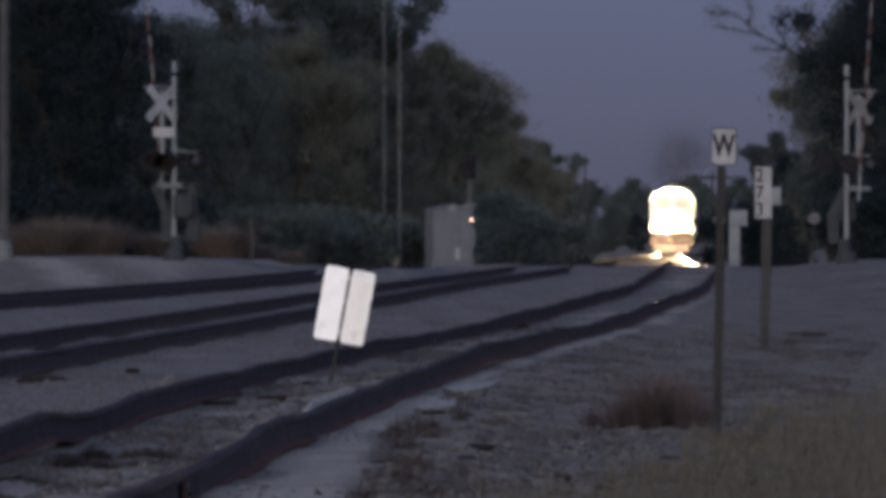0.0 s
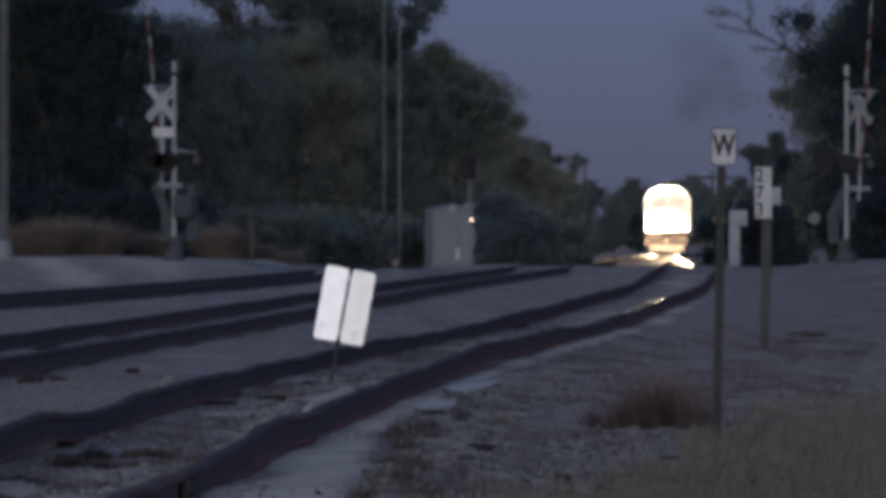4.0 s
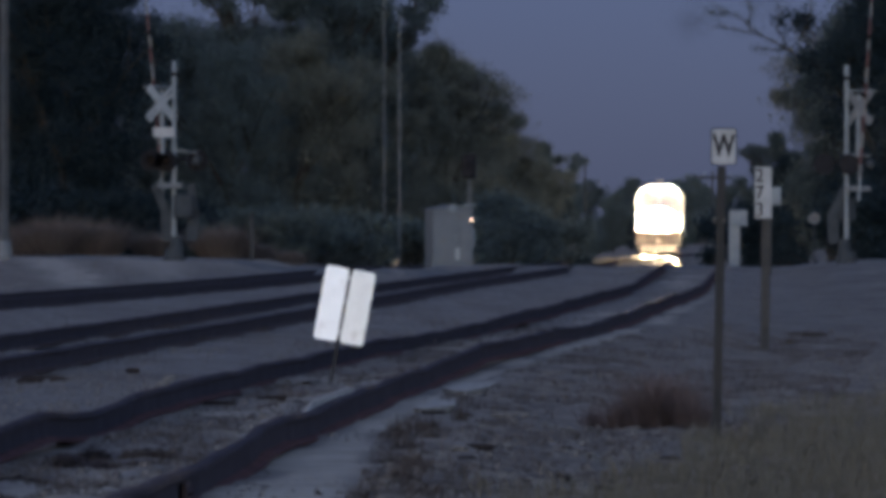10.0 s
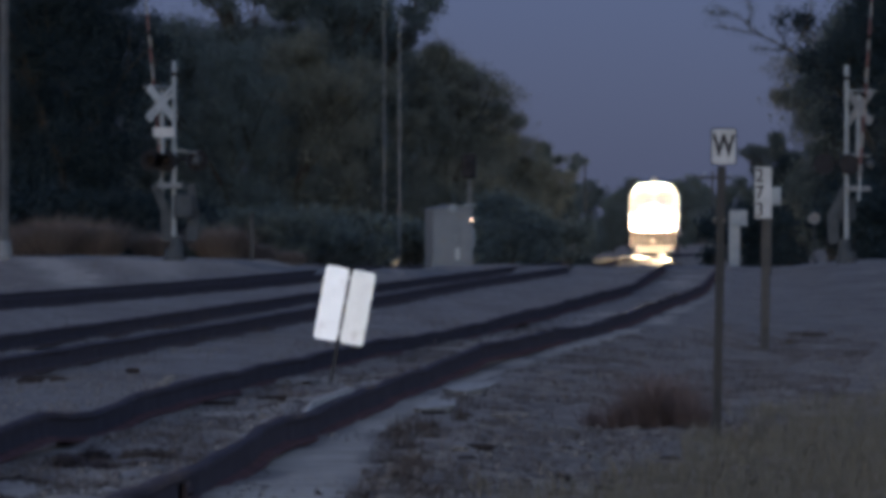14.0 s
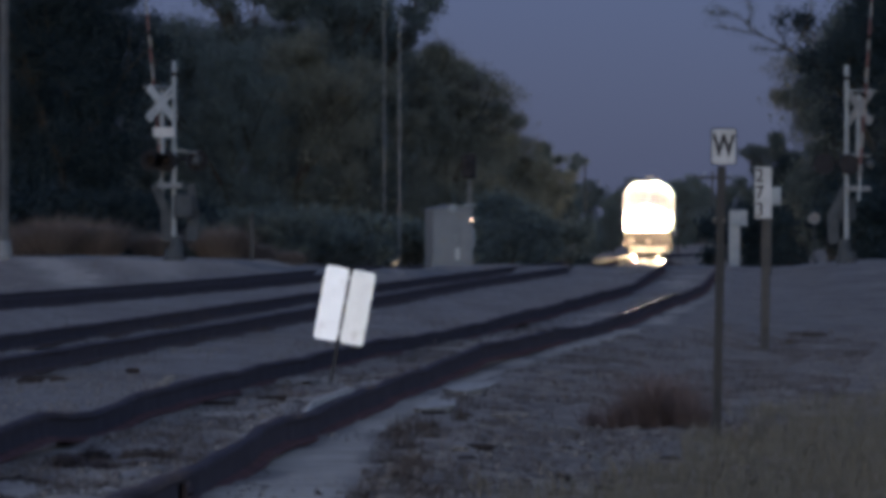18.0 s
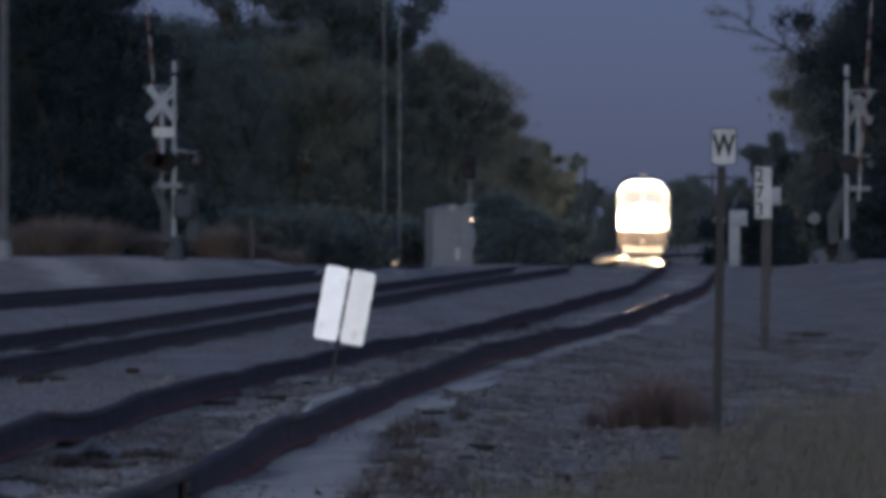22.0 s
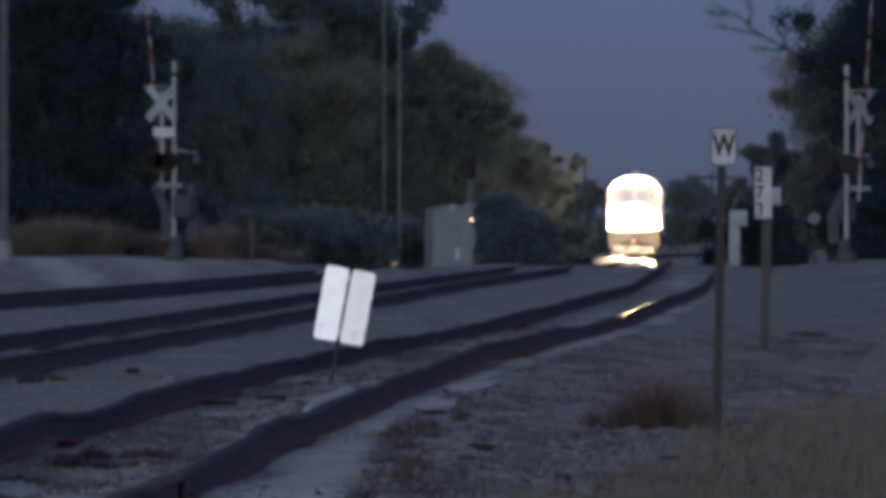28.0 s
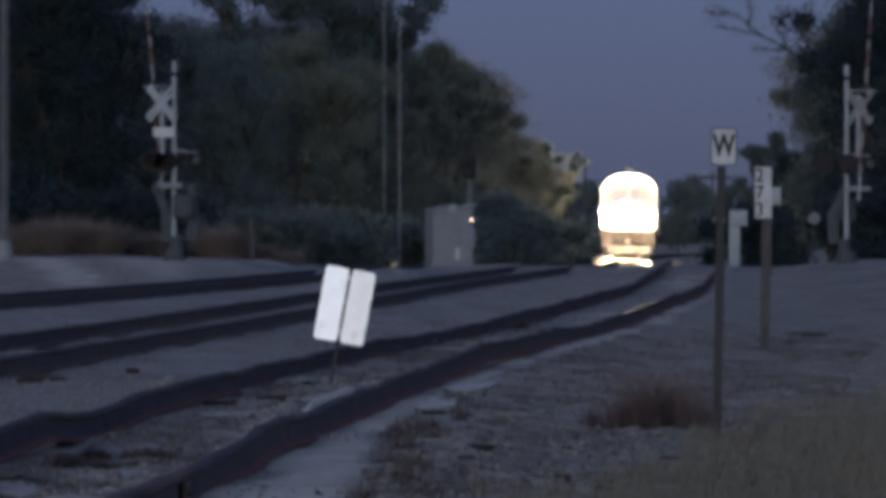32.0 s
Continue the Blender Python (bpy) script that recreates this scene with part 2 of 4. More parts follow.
def plate(w, h, t, corner, at=(0, 0, 0), rot=(0, 0, 0), bm=None):
    """An upright plate with rounded corners, facing -y."""
    bm = bm or bmesh.new()
    pts = []
    for cx, cz, a0 in ((1, 1, 0), (-1, 1, 90), (-1, -1, 180), (1, -1, 270)):
        for k in range(5):
            a = radians(a0 + 22.5 * k)
            pts.append((cx * (w / 2 - corner) + corner * math.cos(a), cz * (h / 2 - corner) + corner * math.sin(a)))
    m = pose(*at, *rot)
    front = [bm.verts.new(m @ Vector((x, -t / 2, z))) for x, z in pts]
    back = [bm.verts.new(m @ Vector((x, t / 2, z))) for x, z in pts]
    bm.faces.new(front)
    bm.faces.new(back[::-1])
    for i in range(len(pts)):
        j = (i + 1) % len(pts)
        bm.faces.new((front[j], front[i], back[i], back[j]))
    bmesh.ops.recalc_face_normals(bm, faces=bm.faces)
    return bm


def letters(text, size, material, parent, at, name="lettering", bold=0.0, sx=1.0, rot=(90, 0, 0)):
    """Raised letters of the built-in font, as a mesh."""
    cu = bpy.data.curves.new(name, "FONT")
    cu.body, cu.size, cu.extrude, cu.offset = text, size, 0.0015, bold
    cu.align_x, cu.align_y = "CENTER", "CENTER"
    tmp = new(name, cu)
    me = bpy.data.meshes.new_from_object(tmp)
    bpy.data.objects.remove(tmp)
    me.materials.append(material)
    ob = new(name, me)
    ob.parent = parent
    ob.matrix_basis = pose(*at, *rot) @ Matrix.Diagonal((sx, 1, 1, 1))
    return ob


def numpy_mesh(name, verts, faces, material, parent=None):
    """A mesh from arrays: verts (n, 3), faces (m, k)."""
    me = bpy.data.meshes.new(name)
    k = faces.shape[1]
    me.vertices.add(len(verts))
    me.vertices.foreach_set("co", np.ascontiguousarray(verts, dtype=np.float32).ravel())
    me.loops.add(faces.size)
    me.loops.foreach_set("vertex_index", np.ascontiguousarray(faces, dtype=np.int32).ravel())
    me.polygons.add(len(faces))
    me.polygons.foreach_set("loop_start", np.arange(0, faces.size, k, dtype=np.int32))
    me.polygons.foreach_set("loop_total", np.full(len(faces), k, dtype=np.int32))
    me.update(calc_edges=True)
    me.materials.append(material)
    ob = new(name, me)
    ob.parent = parent
    return ob


# ---- plan of the line ----
def spline(stations):
    """A smooth curve through (distance, values...) stations."""
    st = np.array(stations, dtype=float)
    d, v = st[:, 0], st[:, 1:]
    h = np.diff(d)[:, None]
    s = np.diff(v, axis=0) / h
    m = np.vstack([s[:1], (s[:-1] * h[1:] + s[1:] * h[:-1]) / (h[1:] + h[:-1]), s[-1:]])

    def at(y):
        y = np.asarray(y, dtype=float)
        i = np.clip(np.searchsorted(d, y) - 1, 0, len(d) - 2)
        w = d[i + 1] - d[i]
        u = ((y - d[i]) / w)[..., None]
        w = w[..., None]
        a = (2 * u**3 - 3 * u**2 + 1) * v[i] + (u**3 - 2 * u**2 + u) * w * m[i] + (-2 * u**3 + 3 * u**2) * v[i + 1] + (u**3 - u**2) * w * m[i + 1]
        below, above = (y < d[0])[..., None], (y > d[-1])[..., None]
        a = np.where(below, v[0] + (y[..., None] - d[0]) * m[0], a)
        return np.where(above, v[-1] + (y[..., None] - d[-1]) * m[-1], a)
    return at


# Stations along each track: distance, centre line, height of the railhead.
TRACK_SIDING = spline([(30, -2.45, 0.29), (45, -2.14, 0.29), (58, -1.85, 0.293), (72, -1.42, 0.293), (90, -0.81, 0.293), (112, 0.19, 0.293), (140, 1.67, 0.298), (170, 2.95, 0.324),
                       (200, 4.29, 0.365), (235, 5.44, 0.425), (276, 6.75, 0.49), (330, 8.1, 0.38), (380, 9.3, 0.18), (440, 10.6, -0.08), (500, 12.1, -0.28), (545, 13.7, -0.5), (617, 16.4, -0.92), (690, 19.3, -1.05), (900, 28.3, -1.2), (1200, 42.0, -2.3)])
TRACK_MAIN = spline([(30, -6.6, 0.35), (80, -4.86, 0.36), (100, -4.16, 0.36), (125, -3.28, 0.36), (155, -2.31, 0.371), (190, -1.07, 0.395), (230, 0.55, 0.438), (270, 2.36, 0.487),
                     (310, 4.0, 0.49), (380, 5.8, 0.38), (440, 6.95, 0.26), (500, 8.4, 0.12), (545, 9.93, 0.03), (617, 12.6, -0.05), (690, 15.53, -0.1), (900, 24.5, -0.6), (1200, 38.0, -1.9)])
TRACK_YARD = spline([(30, -15.7, 0.3), (140, -9.77, 0.3), (180, -7.61, 0.315), (230, -4.8, 0.357), (280, -2.68, 0.41), (330, -0.72, 0.41), (440, 1.6, 0.2)])
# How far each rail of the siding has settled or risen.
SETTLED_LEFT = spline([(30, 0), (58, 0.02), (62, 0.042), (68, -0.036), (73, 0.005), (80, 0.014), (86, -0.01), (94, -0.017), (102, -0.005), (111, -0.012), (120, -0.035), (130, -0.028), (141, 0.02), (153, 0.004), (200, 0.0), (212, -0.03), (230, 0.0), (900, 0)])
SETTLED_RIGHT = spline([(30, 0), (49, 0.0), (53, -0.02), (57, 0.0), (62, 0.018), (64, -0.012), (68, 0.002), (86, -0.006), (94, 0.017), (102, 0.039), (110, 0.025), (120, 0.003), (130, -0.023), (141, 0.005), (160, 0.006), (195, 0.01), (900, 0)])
LEVEL = spline([(30, 0), (900, 0)])
CROSSING_Y = 282.0


def lumps(y, seed):
    """Settled, bent old rail: slow waves and kinks."""
    y = np.asarray(y, dtype=float)
    r = np.random.RandomState(seed)
    out = np.zeros_like(y)
    for w, a in ((19, 0.006), (9.5, 0.006), (5.2, 0.005), (2.9, 0.003)):
        out += a * np.sin(2 * np.pi * y / w + r.uniform(0, 6.28))
    return out


def step(x, a, b):
    u = np.clip((x - a) / (b - a), 0, 1)
    return u * u * (3 - 2 * u)


def value_noise(x, y, seed):
    """Smooth random field with unit cells."""
    r = np.random.RandomState(seed).rand(64, 64)
    xi, yi = np.floor(x).astype(int), np.floor(y).astype(int)
    u, v = x - xi, y - yi
    u, v = u * u * (3 - 2 * u), v * v * (3 - 2 * v)
    g = lambda i, j: r[i % 64, j % 64]
    return (g(xi, yi) * (1 - u) + g(xi + 1, yi) * u) * (1 - v) + (g(xi, yi + 1) * (1 - u) + g(xi + 1, yi + 1) * u) * v


def ground_height(x, y):
    """Ballast beds under the tracks, lower ground beside them, the hump of the road crossing and the bank of the road."""
    x, y = np.asarray(x, dtype=float), np.asarray(y, dtype=float)
    s, m, k = TRACK_SIDING(y), TRACK_MAIN(y), TRACK_YARD(y)
    bed = -0.45 * step(y, 330, 700) - 3.0 * step(y, 700, 1400)
    road = 0.62 * np.exp(-((y - CROSSING_Y) / 75.0) ** 2)
    road = np.where(y > CROSSING_Y, np.maximum(road, 0.05 - 0.45 * step(y, 330, 700) - 3.0 * step(y, 700, 1400)), road)
    bed = np.maximum(bed, road * step(np.abs(x - m[..., 0]), 3.0, 9.0))
    sunk = 0.193 - 0.178 * np.exp(-((y - CROSSING_Y) / 5.0) ** 4)
    for t in (s, m, k):
        near = 1 - step(np.abs(x - t[..., 0]), 1.3, 3.2)
        bed = np.maximum(bed * (1 - near) + (t[..., 1] - sunk) * near, np.where(near > 0, bed * (1 - near) + (t[..., 1] - sunk) * near, -9))
    filled = step(y, 281, 288) * (1 - step(y, 306, 326)) * step(x - k[..., 0], 1.0, 2.2) * (1 - step(x - m[..., 0], -1.7, -0.9))
    bed = bed + np.maximum((m[..., 1] - 0.05) - bed, 0.0) * filled
    bed = bed - 0.9 * step(y, 320, 540) * step(np.abs(x - m[..., 0] - 4.0), 3.0, 6.0) * (x > m[..., 0])
    ditch = step(m[..., 0] - x, 0.95, 1.7) + step(x - m[..., 0], 0.95, 1.5) * (1 - step(x - s[..., 0], -1.9, -1.3)) + step(x - s[..., 0], 1.2, 2.0)
    bed = bed - 0.4 * step(y, 430, 520) * ditch
    right = step(x - s[..., 0], 1.6, 3.0) * (1 - step(y, 170, 260))
    bed = bed - 0.05 * right
    left = step(k[..., 0] - x, 2.5, 8.0) * step(y, 150, 260)
    bed = bed + 0.11 * left
    rough = 0.05 * (value_noise(x * 1.7, y * 0.5, 1) - 0.5) + 0.03 * (value_noise(x * 5, y * 1.3, 2) - 0.5)
    verge = step(x - s[..., 0], 1.2, 1.9) * (1 - step(y, 88, 108))
    gauge = (1 - step(np.abs(x - s[..., 0]), 0.35, 0.62)) * (1 - step(y, 88, 108))
    rough = rough + (0.075 * verge + 0.065 * gauge) * (value_noise(x * 3.4 + 7, y * 0.9, 3) - 0.5) + 0.045 * (verge + gauge) * (value_noise(x * 8 + 3, y * 1.6, 4) - 0.5)
    calm = 1 - 0.35 * (1 - step(np.abs(np.abs(x - s[..., 0]) - 0.7535), 0.12, 0.5))
    return bed + rough * calm * (1 - step(y, 300, 500))


def build_ground():
    xs = np.concatenate([-np.geomspace(900, 16, 26), np.arange(-15, 15, 0.085), np.arange(15, 23, 0.3), np.geomspace(23.5, 900, 24)])
    ys = np.concatenate([-np.geomspace(300, 2, 8), np.arange(0, 48, 4.0), np.arange(48, 104, 0.3), np.arange(104, 330, 0.62), np.arange(331, 760, 4.0), np.geomspace(764, 4000, 40)])
    gx, gy = np.meshgrid(xs, ys)
    gz = ground_height(gx, gy)
    nx, ny = len(xs), len(ys)
    idx = np.arange(nx * ny).reshape(ny, nx)
    faces = np.stack([idx[:-1, :-1], idx[:-1, 1:], idx[1:, 1:], idx[1:, :-1]], -1).reshape(-1, 4)
    verts = np.stack([gx, gy, gz], -1).reshape(-1, 3)
    ob = numpy_mesh("ground", verts, faces, M_GROUND)
    s, k = TRACK_SIDING(gy)[..., 0], TRACK_YARD(gy)[..., 0]
    wob = value_noise(gx * 1.1, gy * 0.25, 5) - 0.5
    off = gx - s
    edge = 1.1 + 0.35 * (1 - step(gy, 52, 70)) + 0.3 * wob + 0.22 * (value_noise(gx * 3, gy * 0.6, 15) - 0.5)
    sand = step(off + 0.5 * wob, 0.72, 0.9) * (1 - step(off - edge, -0.05, 0.14)) * (1 - 0.8 * step(gy, 150, 240))
    sand = np.maximum(sand, 0.7 * (1 - step(np.abs(off) + 1.2 * wob, 0.15, 0.6)) * step(value_noise(gx * 0.9, gy * 0.13, 9), 0.45, 0.7))
    # pale sand tracks worn slantwise over the bank beside the yard track, darker soil between them
    slant = gx + 0.058 * (gy - 255) + 0.5 * wob
    tracks = np.exp(-((slant + 9.75) / 0.6) ** 2) + 0.55 * np.exp(-((slant + 7.1) / 0.9) ** 2) + 0.35 * step(gy, 262, 276) * step(gx, -9.5, -8.0)
    beside = step(k - gx + wob, 2.0, 2.8) * step(gy, 190, 215) * (1 - step(gy, 294, 306))
    sand = np.maximum(sand, np.clip(tracks, 0, 0.8) * beside) * (1 - step(gy, 294, 306))
    soil = step(off - edge, -0.05, 0.2) * (1 - 0.75 * step(gy + 30 * wob, 112, 165)) * (1 - step(gy, 190, 240))
    soil = np.maximum(np.maximum(soil, step(gy, 296, 312)), 0.9 * beside)
    road = step(off + wob, 1.7, 3.0) * step(gy + 20 * wob, 84, 118)
    col = np.stack([sand, soil * (1 - sand), road, np.ones_like(sand)], -1).reshape(-1, 4).astype(np.float32)
    at = ob.data.color_attributes.new("zone", "FLOAT_COLOR", "POINT")
    at.data.foreach_set("color", col.ravel())
    ob.data.polygons.foreach_set("use_smooth", np.ones(len(faces), dtype=bool))
    return tagged(ob, "grey gravel ground with pale sand and dry soil", "ground", kind="structure")


build_ground()


def build_road():
    """The asphalt strip that crosses the tracks."""
    xs, ys = np.arange(-240, 240.1, 0.5), np.linspace(-4.2, 4.2, 9)
    gx, gy = np.meshgrid(xs, ys)
    gy = gy + CROSSING_Y + 0.10 * (gx - 2.0)
    gz = ground_height(gx, gy) + 0.006 + 0.03 * (1 - (np.abs(np.linspace(-1, 1, 9)) ** 2))[:, None] * (np.abs(gx - TRACK_MAIN(gy)[..., 0]) > 6)
    idx = np.arange(gx.size).reshape(gx.shape)
    f = np.stack([idx[:-1, :-1], idx[:-1, 1:], idx[1:, 1:], idx[1:, :-1]], -1).reshape(-1, 4)
    ob = numpy_mesh("road", np.stack([gx, gy, gz], -1).reshape(-1, 3), f, M_ASPHALT)
    tagged(ob, "worn grey asphalt road over the level crossing", "road", kind="structure")


build_road()

# Cross-section of a rail, from the foot round the head; the first number is across, the second above the foot.
RAIL_SECTION = ((-0.076, 0.0), (-0.076, 0.014), (-0.013, 0.034), (-0.011, 0.085), (-0.010, 0.140), (-0.038, 0.150), (-0.038, 0.176), (-0.023, 0.1875), (-0.006, 0.190),
                (0.006, 0.190), (0.023, 0.1875), (0.038, 0.176), (0.038, 0.150), (0.010, 0.140), (0.011, 0.085), (0.013, 0.034), (0.076, 0.014), (0.076, 0.0))


def build_rail(parent, centre, side, ys, wave, seed, settled, foot, polished):
    c = centre(ys)
    x = c[:, 0] + side * 0.7535 + wave * lumps(ys, seed + 50)
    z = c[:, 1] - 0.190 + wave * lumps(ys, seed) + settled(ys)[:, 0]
    n = len(RAIL_SECTION)
    verts = np.zeros((len(ys), n, 3))
    for i, (a, b) in enumerate(RAIL_SECTION):
        verts[:, i] = np.stack([x + a, ys, z + b], -1)
    base = np.arange(len(ys) - 1)[:, None] * n + np.arange(n)[None, :]
    nxt = np.arange(len(ys) - 1)[:, None] * n + (np.arange(n)[None, :] + 1) % n
    faces = np.stack([base, nxt, nxt + n, base + n], -1).reshape(-1, 4)
    ob = numpy_mesh("rail", verts.reshape(-1, 3), faces, M_RAIL, parent)
    ob.data.materials.append(M_RAILTOP)
    ob.data.materials.append(foot)
    which = np.zeros((len(ys) - 1, n), dtype=np.int32)
    # Bright gloss is put only along the stretch meant to glint.
    glint_stretch = (ys[:-1] > polished[0]) & (ys[:-1] < polished[1])
    which[glint_stretch, slice(*polished[2:])] = 1
    which[:, [0, 1, 15, 16, 17]] = 2
    ob.data.polygons.foreach_set("material_index", which.ravel())
    round_head = np.zeros((len(ys) - 1, n), dtype=bool)
    round_head[:, 6:11] = True
    ob.data.polygons.foreach_set("use_smooth", round_head.ravel())
    return ob


def build_track(name, centre, y0, y1, wave, seed, label, settled=(LEVEL, LEVEL), foot=None, polished=((255, 600, 7, 10), (255, 600, 7, 10))):
    t = tagged(new(name), label, "railway track", "railway tracks", "structure")
    ys = np.concatenate([np.arange(y0, min(330, y1), 0.7), np.arange(330, y1, 4.0)])
    for i, side in enumerate((-1, 1)):
        build_rail(t, centre, side, ys, wave, seed + i, settled[i], foot or M_DULLFOOT, polished[i])
    return t


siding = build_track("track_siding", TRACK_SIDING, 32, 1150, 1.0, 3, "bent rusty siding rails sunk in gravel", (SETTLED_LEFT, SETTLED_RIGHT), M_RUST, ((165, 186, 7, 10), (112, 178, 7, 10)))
def joint_bar(parent, centre, side, y, settled):
    c = centre(np.array([y]))[0]
    z = c[1] - 0.190 + float(settled(np.array([y]))[0, 0])
    b = part("joint_bar", box(0.026, 0.75, 0.085, (c[0] + side * 0.7535 + 0.024, y, z + 0.078), bev=0.008), M_DULLFOOT, parent, "rusty bolted joint bar")
    for k in (-0.24, -0.08, 0.08, 0.24):
        part("bolt", rod((c[0] + side * 0.7535 + 0.034, y + k, z + 0.078), (c[0] + side * 0.7535 + 0.06, y + k, z + 0.078), 0.018, 0.018, 6), M_RAIL, b)


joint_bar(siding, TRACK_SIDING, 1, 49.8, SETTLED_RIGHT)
build_track("track_main", TRACK_MAIN, 32, 1150, 0.35, 11, "dark steel main line rails in ballast")
build_track("track_yard", TRACK_YARD, 32, 318, 0.35, 21, "dark steel yard track rails in ballast", polished=((0, 0, 7, 10), (0, 0, 7, 10)))


# ---- signs beside the track ----
def whistle_post():
    x, y = 1.96, 72.0
    z = float(ground_height(x, y)) - 0.018
    t = thing("whistle_post", pose(x, y, z), "small white whistle sign with black letter on a dark post", "sign")
    part("post", box(0.062, 0.05, 1.99, (0, 0, 0.95), (0, 1.0, 0), 0.006), M_POSTDARK, t)
    s = part("sign_plate", plate(0.168, 0.245, 0.004, 0.012, (0.032, -0.032, 2.085)), M_SIGNWHITE, t, "white sign plate")
    part("border", plate(0.180, 0.257, 0.003, 0.014, (0.032, -0.028, 2.085)), M_BLACK, s)
    letters("W", 0.215, M_BLACK, s, (0.032, -0.0355, 2.085), bold=0.006, sx=0.68)
    # Steel heads added to stand for two glints at the post's edges.
    for sx in (-1, 1):
        part("bolt", rod((sx * 0.036, -0.03, 1.56), (sx * 0.036, -0.012, 1.56), 0.008), M_STEEL, t)
    return t


def mile_post():
    x, y = 4.1, 129.0
    z = float(ground_height(x, y))
    t = thing("mile_post", pose(x, y, z), "white mile post plate with black numerals on a dark wooden post", "sign")
    part("post", box(0.115, 0.09, 1.75, (0, 0, 0.85), (0, 0.6, 0), 0.01), M_WOODPOST, t)
    s = part("sign_plate", plate(0.21, 0.65, 0.006, 0.008, (-0.03, -0.055, 1.99)), M_SIGNWHITE, t, "white numeral plate")
    for i, ch in enumerate("273"):
        letters(ch, 0.24, M_BLACK, s, (-0.075, -0.062, 2.20 - 0.215 * i), name="numeral", bold=0.003, sx=0.85)
    return t


def leaning_marker():
    x, y = -0.985, 88.0
    z = float(ground_height(x, y)) - 0.043
    t = thing("track_marker", pose(x, y, z, 0, 10.5, 0), "leaning marker, two white plates on a thin dark post", "sign")
    part("post", box(0.028, 0.02, 1.10, (0, 0, 0.52), bev=0.003), M_POSTDARK, t)
    for sx, lab, tilt in ((-1, "stained white plate", -4), (1, "slightly yellowed white plate", 4)):
        part("marker_plate", plate(0.206, 0.645, 0.005, 0.033, (sx * 0.116, -0.014, 0.727), (0, 0, tilt)), M_WHITE if sx < 0 else M_OFFWHITE, t, lab)
    for zz in (0.49, 0.76, 0.97):
        part("washer", rod((0, -0.024, zz), (0, -0.009, zz), 0.010, 0.009, 10), M_WHITE, t, "pale washer")
    return t


whistle_post()
mile_post()
leaning_marker()


# ---- the road crossing ----
def crossing_signal(x, y, side, label, face):
    """Mast with crossbuck, flashing lamps, bell, gate drive and raised gate; side -1 is the one seen from behind, its gate on the other hand."""
    z = float(ground_height(x, y))
    t = thing("crossing_signal", pose(x, y, z), label, "crossing signal", "crossing signals")
    s, front = side, side > 0
    part("foundation", rod((0, 0, -0.1), (0, 0, 0.32), 0.32, 0.24, 12), M_DARKBOX, t)
    part("junction_box", rod((s * 0.06, -0.02, 0.28), (s * 0.06, -0.02, 0.66), 0.20, 0.15, 14), M_DARKBOX, t)
    mast = part("mast", rod((0, 0, 0.3), (0, 0, 5.15), 0.064, 0.058, 14), M_ALU if front else M_GALV, t, "bare aluminium mast")
    part("collar", rod((0, 0, 5.0), (0, 0, 5.08), 0.10, 0.10, 14), M_BLACK, mast)
    part("mast_cap", rod((0, 0, 5.12), (0, 0, 5.40), 0.085, 0.06, 14), M_ALU, t)
    # crossbuck on its own short post, turned to face along the skewed road
    c = Vector((s * -0.34, -0.22, 4.25))
    yaw = 36 if front else -44
    cb = part("crossbuck", box(0.23, 0.016, 1.24, (0, 0, 0), (0, 45, 0), 0.004), face, t, "pale crossbuck blades")
    cb.matrix_basis = pose(*c, 0, 0, yaw)
    part("blade", box(0.23, 0.016, 1.24, (0, -0.02, 0), (0, -45, 0), 0.004), face, cb)
    if front:
        for o in (-0.50, -0.40, -0.30, 0.30, 0.40, 0.50):
            part("letter_bar", box(0.05, 0.004, 0.10, (o * 0.707, -0.011, o * 0.707), (0, 45, 0)), M_GREYBOX, cb)
    part("crossbuck_bracket", rod((s * -0.82 if front else s * -0.8, -0.18, 4.70), (s * 0.03, -0.02, 4.70), 0.022, 0.022, 8), M_ALU, t)
    part("crossbuck_post", rod((s * -0.30, -0.14, 2.9), (s * -0.33, -0.16, 4.6), 0.058, 0.055, 10), M_GALV, t)
    if front:
        part("track_plate", plate(0.58, 0.27, 0.012, 0.02, (-0.27, -0.23, 3.46), (0, 0, 0)), face, t, "pale number of tracks plate")
    # flashing lamps
    part("lamp_crossarm", rod((-0.85, -0.06, 2.74), (0.75, -0.06, 2.74), 0.04), M_BLACK, t)
    for k in (-0.22, 0.62, -0.62) if front else (0.08, -0.62):
        disc = part("lamp_background", rod((k, -0.13, 2.70), (k, -0.10, 2.70), 0.29, 0.29, 24), M_BLACK, t, "black lamp disc")
        if front:
            hood = bmesh.new()
            bmesh.ops.create_cone(hood, cap_ends=False, segments=18, radius1=0.15, radius2=0.17, depth=0.32, matrix=pose(k, -0.27, 2.72, -90, 0, 0))
            part("hood", hood, M_BLACK, disc)
            part("lens", rod((k, -0.15, 2.70), (k, -0.13, 2.70), 0.11, 0.11, 16), M_LENSRED, disc)
        part("lamp_housing", box(0.3, 0.2, 0.3, (k, 0.0, 2.70), bev=0.05), M_BLACK, disc)
    gong = bmesh.new()
    bmesh.ops.create_uvsphere(gong, u_segments=18, v_segments=10, radius=0.125, matrix=pose(0.62, -0.46, 2.70) @ Matrix.Diagonal((1, 0.55, 1, 1)))
    part("bell", gong, M_DARKBOX, t, "dull silver gong bell", True)
    part("bell_bracket", rod((0, -0.02, 2.98), (0.62, -0.44, 2.92), 0.022), M_GALV, t)
